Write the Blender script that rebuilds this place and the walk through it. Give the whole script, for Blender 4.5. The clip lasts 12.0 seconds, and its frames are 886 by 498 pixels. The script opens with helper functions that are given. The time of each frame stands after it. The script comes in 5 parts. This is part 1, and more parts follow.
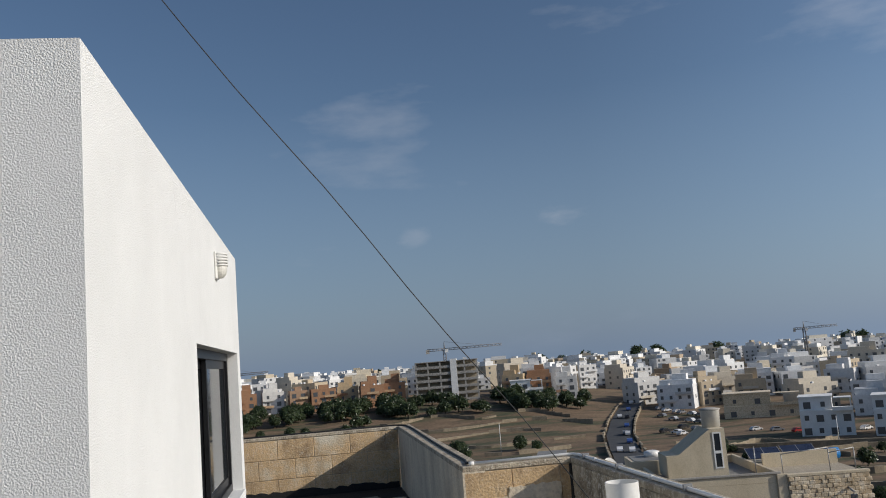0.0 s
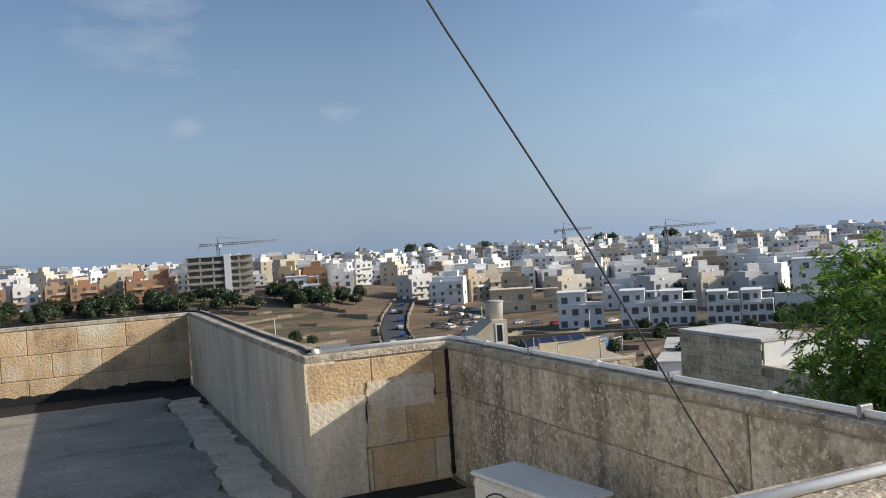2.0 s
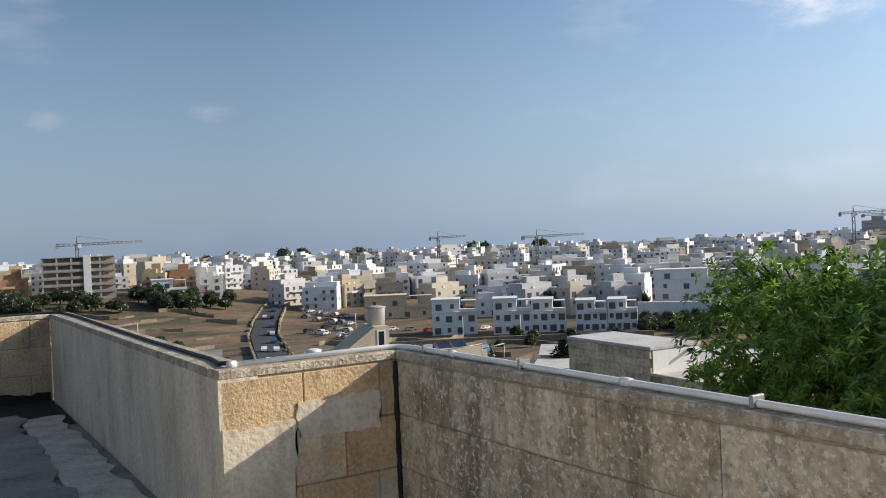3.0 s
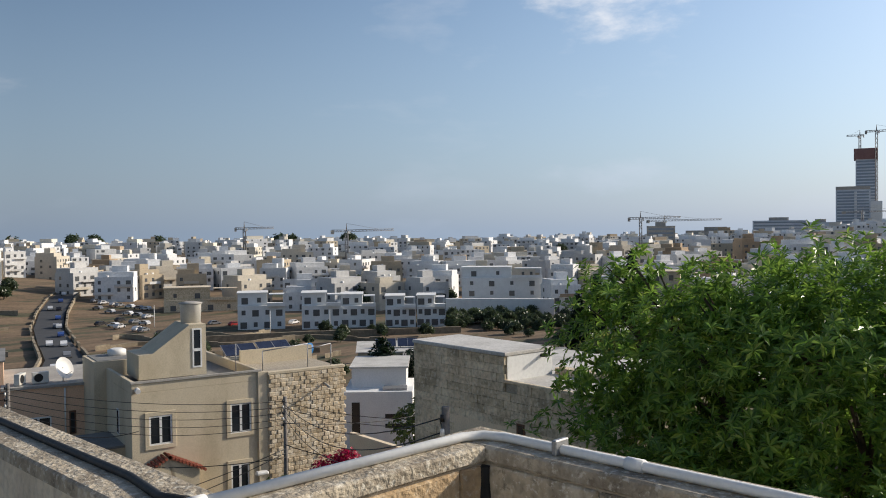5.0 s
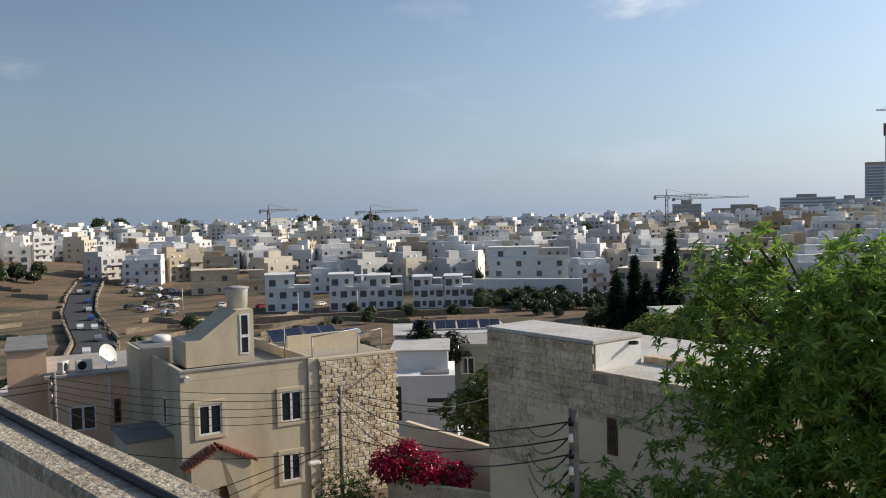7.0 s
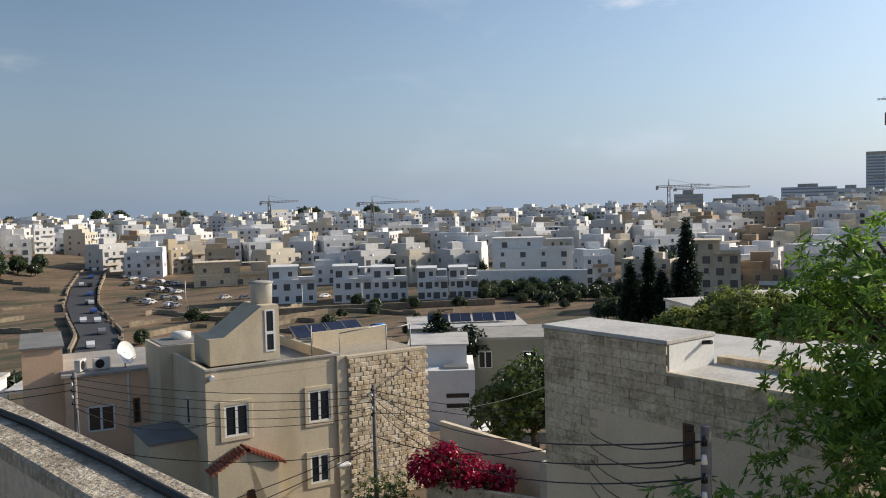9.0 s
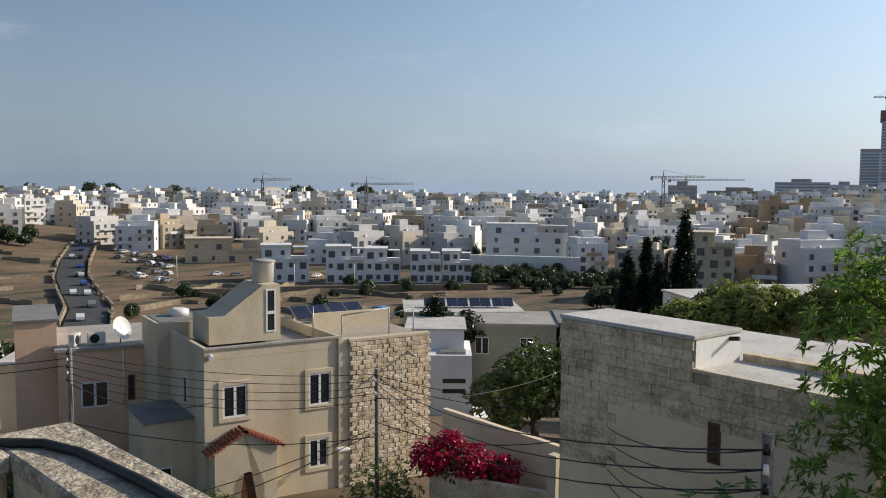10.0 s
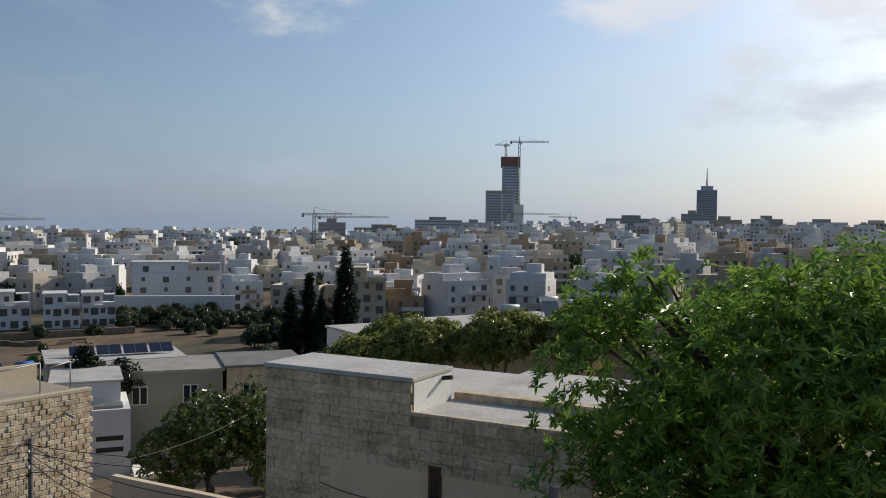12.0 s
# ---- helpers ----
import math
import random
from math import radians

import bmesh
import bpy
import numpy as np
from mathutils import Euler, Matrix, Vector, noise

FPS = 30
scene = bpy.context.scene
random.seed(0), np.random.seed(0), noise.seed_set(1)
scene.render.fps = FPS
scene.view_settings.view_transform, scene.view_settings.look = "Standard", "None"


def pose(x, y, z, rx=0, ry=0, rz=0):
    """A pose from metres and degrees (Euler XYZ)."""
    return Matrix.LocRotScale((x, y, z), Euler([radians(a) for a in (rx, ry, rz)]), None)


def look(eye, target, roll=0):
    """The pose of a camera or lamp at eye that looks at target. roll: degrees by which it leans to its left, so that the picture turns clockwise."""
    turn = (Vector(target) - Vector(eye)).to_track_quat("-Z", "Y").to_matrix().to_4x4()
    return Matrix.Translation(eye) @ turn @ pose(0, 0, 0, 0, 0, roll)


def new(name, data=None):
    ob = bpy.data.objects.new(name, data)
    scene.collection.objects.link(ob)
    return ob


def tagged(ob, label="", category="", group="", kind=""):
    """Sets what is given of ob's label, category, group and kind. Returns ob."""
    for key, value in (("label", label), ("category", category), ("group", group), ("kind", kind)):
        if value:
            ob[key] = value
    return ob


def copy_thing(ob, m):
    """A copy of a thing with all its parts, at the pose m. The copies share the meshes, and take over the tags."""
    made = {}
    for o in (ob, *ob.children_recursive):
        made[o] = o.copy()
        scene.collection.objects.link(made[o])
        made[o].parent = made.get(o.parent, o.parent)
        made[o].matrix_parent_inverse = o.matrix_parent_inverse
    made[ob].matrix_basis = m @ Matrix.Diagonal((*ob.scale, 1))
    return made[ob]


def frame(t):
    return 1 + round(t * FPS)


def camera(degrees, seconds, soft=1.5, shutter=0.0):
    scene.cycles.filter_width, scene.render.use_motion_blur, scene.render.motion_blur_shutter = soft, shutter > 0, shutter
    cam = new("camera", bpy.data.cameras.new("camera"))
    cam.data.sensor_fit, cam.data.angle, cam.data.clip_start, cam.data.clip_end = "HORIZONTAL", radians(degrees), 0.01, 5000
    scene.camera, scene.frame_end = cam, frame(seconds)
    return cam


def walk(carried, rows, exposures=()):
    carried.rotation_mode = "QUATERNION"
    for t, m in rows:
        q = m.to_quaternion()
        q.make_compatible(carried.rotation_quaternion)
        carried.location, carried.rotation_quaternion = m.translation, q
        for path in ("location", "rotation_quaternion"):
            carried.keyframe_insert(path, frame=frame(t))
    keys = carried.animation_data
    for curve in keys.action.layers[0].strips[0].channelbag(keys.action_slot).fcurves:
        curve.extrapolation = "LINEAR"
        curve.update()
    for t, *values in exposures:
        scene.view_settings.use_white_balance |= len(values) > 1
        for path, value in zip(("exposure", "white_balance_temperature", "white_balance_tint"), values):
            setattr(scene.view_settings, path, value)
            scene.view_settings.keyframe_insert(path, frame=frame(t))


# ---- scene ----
DEG = 54.9
cam = camera(DEG, 12.0, soft=1.0)
PATH = [
    (0, (-1.391, -8.564, 2.099), (-1.077, -6.607, 2.361), -4.5),
    (0.5, (-1.313, -7.996, 1.983), (-0.821, -6.064, 2.138), -2.3),
    (1, (-1.281, -7.384, 1.904), (-0.675, -5.482, 2.03), -1.4),
    (1.5, (-1.343, -6.66, 1.842), (-0.676, -4.777, 1.929), -1.6),
    (2, (-1.464, -5.998, 1.798), (-0.667, -4.163, 1.785), -3.7),
    (2.5, (-1.419, -5.33, 1.749), (-0.546, -3.531, 1.717), -4.0),
    (3, (-1.402, -4.65, 1.703), (-0.344, -2.954, 1.689), -2.5),
    (3.5, (-1.336, -4.081, 1.682), (-0.108, -2.503, 1.625), -2.5),
    (3.7, (-1.331, -3.865, 1.732), (-0.057, -2.325, 1.675), -1.9),
    (5.3, (-0.864, -1.472, 1.766), (0.553, -0.061, 1.726), -0.8),
    (5.5, (-0.802, -1.202, 1.749), (0.616, 0.208, 1.708), -0.9),
    (6, (-0.767, -0.566, 1.793), (0.65, 0.845, 1.75), -0.9),
    (6.5, (-0.841, 0.039, 1.784), (0.574, 1.452, 1.738), -0.9),
    (7, (-0.825, 0.664, 1.761), (0.547, 2.117, 1.676), -1.2),
    (9, (-0.822, 3.073, 1.792), (0.55, 4.524, 1.686), -1.4),
    (9.5, (-0.74, 3.709, 1.75), (0.631, 5.159, 1.624), -1.3),
    (10, (-0.705, 4.306, 1.752), (0.68, 5.742, 1.607), 0.5),
    (10.5, (-0.543, 4.884, 1.778), (1.124, 5.983, 1.655), 0.1),
    (11, (-0.398, 5.513, 1.795), (1.356, 6.471, 1.716), 0.1),
    (11.5, (-0.318, 6.075, 1.777), (1.521, 6.859, 1.712), 1.2),
    (12, (-0.203, 6.512, 1.755), (1.64, 7.289, 1.704), 0.7),
]
walk(cam, [(t, look(e, g, r)) for t, e, g, r in PATH], exposures=[(0, -0.3, 6150, 10), (0.5, -0.22, 6150, 10), (1.2, 0.2, 6150, 10), (2.0, 0.3, 6300, 10), (3.0, 0.25, 6400, 10), (5.5, 0.12, 6550, 10), (9.5, 0.17, 6600, 10), (11, -0.08, 6550, 10), (11.5, -0.24, 6450, 10), (12, -0.27, 6450, 10)])

# ---- light ----
TO_SUN = Vector((0.9, -0.42, 0.46)).normalized()
world = bpy.data.worlds.new("world")
scene.world = world
world.use_nodes = True
wt = world.node_tree
wt.nodes.clear()
w_out = wt.nodes.new("ShaderNodeOutputWorld")
w_bg = wt.nodes.new("ShaderNodeBackground")
w_sky = wt.nodes.new("ShaderNodeTexSky")
w_sky.sky_type = "NISHITA"
w_sky.sun_disc = False
w_sky.sun_elevation = math.asin(TO_SUN.z)
w_sky.sun_rotation = math.atan2(TO_SUN.x, TO_SUN.y)
w_sky.dust_density = 1.3
w_sky.ozone_density = 2.5
w_sky.air_density = 1.0
w_co = wt.nodes.new("ShaderNodeTexCoord")
w_map = wt.nodes.new("ShaderNodeMapping")
w_map.inputs["Scale"].default_value = (1.0, 1.0, 3.2)
w_map.inputs["Location"].default_value = (2.35, 4.1, 0.55)
w_noise = wt.nodes.new("ShaderNodeTexNoise")
w_noise.inputs["Scale"].default_value = 2.6
w_noise.inputs["Detail"].default_value = 7
w_noise.inputs["Roughness"].default_value = 0.55
w_ramp = wt.nodes.new("ShaderNodeValToRGB")
w_ramp.color_ramp.elements[0].position = 0.6
w_ramp.color_ramp.elements[1].position = 0.95
w_ramp.color_ramp.elements[1].color = (0.75, 0.75, 0.75, 1)
w_mix = wt.nodes.new("ShaderNodeMix")
w_mix.data_type = "RGBA"
w_mix.inputs[7].default_value = (7.0, 7.0, 7.2, 1)
wt.links.new(w_co.outputs["Generated"], w_map.inputs["Vector"])
wt.links.new(w_map.outputs[0], w_noise.inputs["Vector"])
wt.links.new(w_noise.outputs[0], w_ramp.inputs[0])
CLOUDS = [(17.1, 9.2, 3.2, 1.0, 0.5), (7.3, 8.5, 1.6, 1.0, 0.3), (56.4, 14.7, 9, 3.2, 0.95), (55.6, 3.6, 8, 1.5, 0.38), (78.4, 4.0, 4.5, 0.9, 0.75), (56.4, 14.8, 8, 2.6, 0.9), (81.5, 14.5, 9, 2.6, 0.85), (89.1, 8.7, 12, 3.6, 0.85), (92.2, 13.1, 7, 3, 0.8)]
w_fac = w_ramp.outputs[0]


def w_math(op, a, b):
    n = wt.nodes.new("ShaderNodeMath")
    n.operation = op
    for k, v in ((0, a), (1, b)):
        if isinstance(v, (int, float)):
            n.inputs[k].default_value = v
        else:
            wt.links.new(v, n.inputs[k])
    return n.outputs[0]


def w_range(src, a, b, c, d, smooth_step=False):
    n = wt.nodes.new("ShaderNodeMapRange")
    n.interpolation_type = "SMOOTHSTEP" if smooth_step else "LINEAR"
    for k, v in (("From Min", a), ("From Max", b), ("To Min", c), ("To Max", d)):
        n.inputs[k].default_value = v
    wt.links.new(src, n.inputs[0])
    return n.outputs[0]


# single clouds: bearing, height, half width, half height in degrees, density
w_puff = wt.nodes.new("ShaderNodeTexNoise")
w_puff.inputs["Scale"].default_value = 9.0
w_puff.inputs["Detail"].default_value = 8
w_puff.inputs["Roughness"].default_value = 0.6
w_pmap = wt.nodes.new("ShaderNodeMapping")
w_pmap.inputs["Scale"].default_value = (1.0, 1.0, 2.4)
wt.links.new(w_co.outputs["Generated"], w_pmap.inputs["Vector"])
wt.links.new(w_pmap.outputs[0], w_puff.inputs["Vector"])
for az_, el_, wa_, he_, k_ in CLOUDS:
    w_rot = wt.nodes.new("ShaderNodeVectorRotate")
    w_rot.rotation_type = "Z_AXIS"
    w_rot.inputs["Angle"].default_value = radians(az_)
    wt.links.new(w_co.outputs["Generated"], w_rot.inputs["Vector"])
    w_xyz = wt.nodes.new("ShaderNodeSeparateXYZ")
    wt.links.new(w_rot.outputs[0], w_xyz.inputs[0])
    ux = w_math("MULTIPLY", w_xyz.outputs[0], 1 / math.sin(radians(wa_)))
    uz = w_math("MULTIPLY", w_math("SUBTRACT", w_xyz.outputs[2], math.sin(radians(el_))), 1 / math.sin(radians(he_)))
    q2 = w_math("ADD", w_math("MULTIPLY", ux, ux), w_math("MULTIPLY", uz, uz))
    ahead = w_math("GREATER_THAN", w_xyz.outputs[1], 0.0)
    body = w_math("ADD", w_math("MULTIPLY", q2, -0.34), w_puff.outputs[0])
    w_fac = w_math("MAXIMUM", w_fac, w_math("MULTIPLY", w_range(body, 0.28, 0.62, 0.0, k_, True), ahead))
wt.links.new(w_fac, w_mix.inputs[0])
wt.links.new(w_sky.outputs[0], w_mix.inputs[6])
w_sep = wt.nodes.new("ShaderNodeSeparateXYZ")
w_haze = wt.nodes.new("ShaderNodeMapRange")
w_haze.inputs["From Min"].default_value = -0.02
w_haze.inputs["From Max"].default_value = 0.3
w_haze.inputs["To Min"].default_value = 0.8
w_haze.inputs["To Max"].default_value = 0.0
w_hmix = wt.nodes.new("ShaderNodeMix")
w_hmix.data_type = "RGBA"
w_hmix.inputs[7].default_value = (2.7, 3.6, 5.0, 1)
wt.links.new(w_co.outputs["Generated"], w_sep.inputs[0])
wt.links.new(w_sep.outputs[2], w_haze.inputs[0])
wt.links.new(w_haze.outputs[0], w_hmix.inputs[0])
wt.links.new(w_mix.outputs[2], w_hmix.inputs[6])
# the hazy air is brighter towards the sun
w_dot = wt.nodes.new("ShaderNodeVectorMath")
w_dot.operation = "DOT_PRODUCT"
w_dot.inputs[1].default_value = Vector((TO_SUN.x, TO_SUN.y, 0)).normalized()
wt.links.new(w_co.outputs["Generated"], w_dot.inputs[0])
w_gain = w_range(w_dot.outputs["Value"], -0.1, 0.75, 0.75, 1.18)
w_glow = wt.nodes.new("ShaderNodeVectorMath")
w_glow.operation = "SCALE"
wt.links.new(w_hmix.outputs[2], w_glow.inputs[0])
wt.links.new(w_gain, w_glow.inputs["Scale"])
wt.links.new(w_glow.outputs[0], w_bg.inputs[0])
wt.links.new(w_bg.outputs[0], w_out.inputs[0])
w_bg.inputs[1].default_value = 0.12
sun = new("sun", bpy.data.lights.new("sun", "SUN"))
sun.data.energy = 4.2
sun.data.angle = radians(0.6)
sun.data.color = (1.0, 0.9, 0.76)
sun.matrix_world = look(TO_SUN * 50, (0, 0, 0))


# ---- materials ----
def mat(name, colours, scale=3.0, rough=0.85, bump=0.2, bump_scale=40.0, metal=0.0, fine=None, by_object=False, stretch=(1, 1, 1), spec=0.5):
    """A surface whose colour runs through the given stops by noise, with fine relief."""
    m = bpy.data.materials.new(name)
    m.use_nodes = True
    nt = m.node_tree
    b = nt.nodes["Principled BSDF"]
    b.inputs["Roughness"].default_value = rough
    b.inputs["Metallic"].default_value = metal
    b.inputs["Specular IOR Level"].default_value = spec
    mp = nt.nodes.new("ShaderNodeMapping")
    mp.inputs["Scale"].default_value = stretch
    ge = nt.nodes.new("ShaderNodeNewGeometry")
    nt.links.new(ge.outputs["Position"], mp.inputs["Vector"])
    n = nt.nodes.new("ShaderNodeTexNoise")
    n.inputs["Scale"].default_value = scale
    n.inputs["Detail"].default_value = 6
    n.inputs["Roughness"].default_value = 0.62
    n2 = nt.nodes.new("ShaderNodeTexNoise")
    n2.inputs["Scale"].default_value = bump_scale
    n2.inputs["Detail"].default_value = 4
    nt.links.new(mp.outputs[0], n.inputs["Vector"])
    nt.links.new(ge.outputs["Position"], n2.inputs["Vector"])
    ramp = nt.nodes.new("ShaderNodeValToRGB")
    ramp.color_ramp.elements[0].position = 0.3
    ramp.color_ramp.elements[1].position = 0.72
    els = ramp.color_ramp.elements
    for i in range(len(colours) - 2):
        els.new(0.3 + 0.42 * (i + 1) / (len(colours) - 1))
    for e, c in zip(els, colours):
        e.color = (*c, 1)
    src = n.outputs[0]
    if by_object:
        oi = nt.nodes.new("ShaderNodeObjectInfo")
        ma = nt.nodes.new("ShaderNodeMath")
        ma.operation = "MULTIPLY_ADD"
        ma.inputs[1].default_value = 0.2 * by_object
        nt.links.new(oi.outputs["Random"], ma.inputs[0])
        sub = nt.nodes.new("ShaderNodeMath")
        sub.operation = "SUBTRACT"
        sub.inputs[1].default_value = 0.1 * by_object
        nt.links.new(n.outputs[0], sub.inputs[0])
        nt.links.new(sub.outputs[0], ma.inputs[2])
        src = ma.outputs[0]
    nt.links.new(src, ramp.inputs[0])
    mul = nt.nodes.new("ShaderNodeMix")
    mul.data_type = "RGBA"
    mul.blend_type = "MULTIPLY"
    mul.inputs[0].default_value = 0.35 if fine is None else fine
    nt.links.new(ramp.outputs[0], mul.inputs[6])
    r2 = nt.nodes.new("ShaderNodeValToRGB")
    r2.color_ramp.elements[0].position = 0.35
    r2.color_ramp.elements[0].color = (0.45, 0.45, 0.45, 1)
    r2.color_ramp.elements[1].position = 0.575
    nt.links.new(n2.outputs[0], r2.inputs[0])
    nt.links.new(r2.outputs[0], mul.inputs[7])
    nt.links.new(mul.outputs[2], b.inputs["Base Color"])
    if bump:
        bp = nt.nodes.new("ShaderNodeBump")
        bp.inputs["Strength"].default_value = bump
        bp.inputs["Distance"].default_value = 0.02
        nt.links.new(n2.outputs[0], bp.inputs["Height"])
        nt.links.new(bp.outputs[0], b.inputs["Normal"])
    return m


def random_paint(name, stops, rough=0.85):
    """Paint whose colour differs from house to house, with faint staining."""
    m = mat(name, [(0.86, 0.86, 0.86), (1, 1, 1)], 0.15, rough, 0.0, 1.2, fine=0.2)
    nt = m.node_tree
    b = nt.nodes["Principled BSDF"]
    oi = nt.nodes.new("ShaderNodeObjectInfo")
    rp = nt.nodes.new("ShaderNodeValToRGB")
    rp.color_ramp.interpolation = "CONSTANT"
    els = rp.color_ramp.elements
    while len(els) < len(stops):
        els.new(0.5)
    for e, (p, c) in zip(els, stops):
        e.position = p
    for e, (p, c) in zip(els, stops):
        e.color = (*c, 1)
    nt.links.new(oi.outputs["Random"], rp.inputs[0])
    old = b.inputs["Base Color"].links[0].from_socket
    mx = nt.nodes.new("ShaderNodeMix")
    mx.data_type = "RGBA"
    mx.blend_type = "MULTIPLY"
    mx.inputs[0].default_value = 1
    nt.links.new(rp.outputs[0], mx.inputs[6])
    nt.links.new(old, mx.inputs[7])
    nt.links.new(mx.outputs[2], b.inputs["Base Color"])
    return m


def leaf_mat(name, c0, c1, c2):
    m = bpy.data.materials.new(name)
    m.use_nodes = True
    nt = m.node_tree
    b = nt.nodes["Principled BSDF"]
    g = nt.nodes.new("ShaderNodeNewGeometry")
    rp = nt.nodes.new("ShaderNodeValToRGB")
    rp.color_ramp.elements.new(0.6)
    for e, c in zip(rp.color_ramp.elements, (c0, c1, c2)):
        e.color = (*c, 1)
    nt.links.new(g.outputs["Random Per Island"], rp.inputs[0])
    nt.links.new(rp.outputs[0], b.inputs["Base Color"])
    b.inputs["Roughness"].default_value = 0.3
    tr = nt.nodes.new("ShaderNodeBsdfTranslucent")
    nt.links.new(rp.outputs[0], tr.inputs[0])
    mx = nt.nodes.new("ShaderNodeMixShader")
    mx.inputs[0].default_value = 0.45
    nt.links.new(b.outputs[0], mx.inputs[1])
    nt.links.new(tr.outputs[0], mx.inputs[2])
    nt.links.new(mx.outputs[0], nt.nodes["Material Output"].inputs[0])
    return m


def glass_mat(name, tint, rough=0.05):
    m = bpy.data.materials.new(name)
    m.use_nodes = True
    b = m.node_tree.nodes["Principled BSDF"]
    b.inputs["Base Color"].default_value = (*tint, 1)
    b.inputs["Roughness"].default_value = rough
    b.inputs["Specular IOR Level"].default_value = 0.8
    return m


def weathered(m, streak=0.5, speck=0.5, dark=(0.1, 0.075, 0.05), pale=(0.72, 0.67, 0.56), streak_scale=5.0, speck_scale=38.0):
    """Adds rain streaks of dark grime and pale lichen specks to a wall surface."""
    nt = m.node_tree
    b = nt.nodes["Principled BSDF"]
    ge = nt.nodes.new("ShaderNodeNewGeometry")
    out = b.inputs["Base Color"].links[0].from_socket
    for scale, sc, col, amount, lo, hi in ((streak_scale, (1, 1, 0.18), dark, streak, 0.48, 0.68), (1.6, (1, 1, 0.7), dark, streak * 0.7, 0.52, 0.7), (speck_scale * 0.22, (1, 1, 0.6), pale, speck * 0.6, 0.54, 0.66), (speck_scale * 0.6, (1, 1, 1), dark, streak * 0.8, 0.57, 0.66), (speck_scale, (1, 1, 1), pale, speck, 0.54, 0.62)):
        mp = nt.nodes.new("ShaderNodeMapping")
        mp.inputs["Scale"].default_value = sc
        nt.links.new(ge.outputs["Position"], mp.inputs["Vector"])
        n = nt.nodes.new("ShaderNodeTexNoise")
        n.inputs["Scale"].default_value = scale
        n.inputs["Detail"].default_value = 5
        n.inputs["Roughness"].default_value = 0.65
        nt.links.new(mp.outputs[0], n.inputs["Vector"])
        r = nt.nodes.new("ShaderNodeMapRange")
        for k, v in (("From Min", lo), ("From Max", hi), ("To Min", 0.0), ("To Max", amount)):
            r.inputs[k].default_value = v
        nt.links.new(n.outputs[0], r.inputs[0])
        mx = nt.nodes.new("ShaderNodeMix")
        mx.data_type = "RGBA"
        mx.inputs[7].default_value = (*col, 1)
        nt.links.new(r.outputs[0], mx.inputs[0])
        nt.links.new(out, mx.inputs[6])
        out = mx.outputs[2]
    nt.links.new(out, b.inputs["Base Color"])
    return m


M_STONE = weathered(mat("limestone", [(0.42, 0.29, 0.16), (0.6, 0.42, 0.23), (0.66, 0.46, 0.25), (0.68, 0.57, 0.4), (0.74, 0.67, 0.54)], 1.6, 0.95, 0.6, 40, by_object=True, fine=0.4), 0.3, 0.3)
M_STONE_GREY = weathered(mat("weathered_limestone", [(0.3, 0.24, 0.165), (0.5, 0.42, 0.3), (0.6, 0.51, 0.37), (0.72, 0.64, 0.5)], 3.0, 0.95, 0.9, 26, by_object=True, fine=0.55, stretch=(1, 1, 0.55)), 0.75, 0.8, dark=(0.13, 0.1, 0.065))
M_RENDER = weathered(mat("cement_render", [(0.46, 0.385, 0.28), (0.66, 0.56, 0.42), (0.72, 0.63, 0.48), (0.84, 0.7, 0.5)], 2.4, 0.95, 0.5, 30, fine=0.35, stretch=(1, 1, 0.5)), 0.3, 0.3, dark=(0.25, 0.2, 0.14))
M_CAP = weathered(mat("parapet_top", [(0.3, 0.25, 0.18), (0.45, 0.38, 0.28), (0.58, 0.5, 0.37)], 7, 0.95, 0.7, 50), 0.6, 0.55)
M_CORE = mat("mortar", [(0.32, 0.27, 0.2), (0.55, 0.48, 0.37)], 8, 1, 0.4, 60)
M_SCREED = mat("roof_screed", [(0.17, 0.15, 0.115), (0.29, 0.26, 0.205), (0.35, 0.31, 0.24), (0.46, 0.4, 0.3)], 1.3, 0.9, 0.5, 24, fine=0.45, stretch=(0.8, 1.3, 1))
M_DAMP = mat("bitumen", [(0.008, 0.008, 0.008), (0.02, 0.019, 0.018)], 8, 0.8, 0.5, 50)
M_WHITE = mat("white_stucco", [(0.74, 0.74, 0.72), (0.82, 0.82, 0.8)], 1.5, 0.9, 0.4, 170, fine=0.1)
M_PVC = mat("white_pvc", [(0.72, 0.71, 0.67), (0.82, 0.81, 0.78)], 4, 0.45, 0.02, 60, fine=0.1)
M_BLACK = mat("black_rubber", [(0.01, 0.01, 0.01), (0.03, 0.03, 0.03)], 10, 0.6, 0.1, 60)
M_DARKMETAL = mat("dark_aluminium", [(0.012, 0.012, 0.013), (0.022, 0.022, 0.024)], 5, 0.4, 0.0, 60, metal=0.3)
M_ACBODY = mat("ac_casing", [(0.6, 0.58, 0.52), (0.72, 0.7, 0.64)], 3, 0.5, 0.05, 60)
M_GREYMETAL = mat("galvanised_steel", [(0.28, 0.28, 0.28), (0.4, 0.4, 0.4)], 5, 0.5, 0.1, 60, metal=0.6)
M_CREAM = mat("cream_render", [(0.5, 0.42, 0.29), (0.62, 0.53, 0.38), (0.67, 0.58, 0.43)], 0.55, 0.95, 0.25, 22, stretch=(1, 1, 0.5))
M_ROUGHSTONE = mat("rough_ashlar", [(0.46, 0.36, 0.23), (0.68, 0.56, 0.39), (0.8, 0.71, 0.56)], 2.2, 1, 0.7, 14, by_object=True)
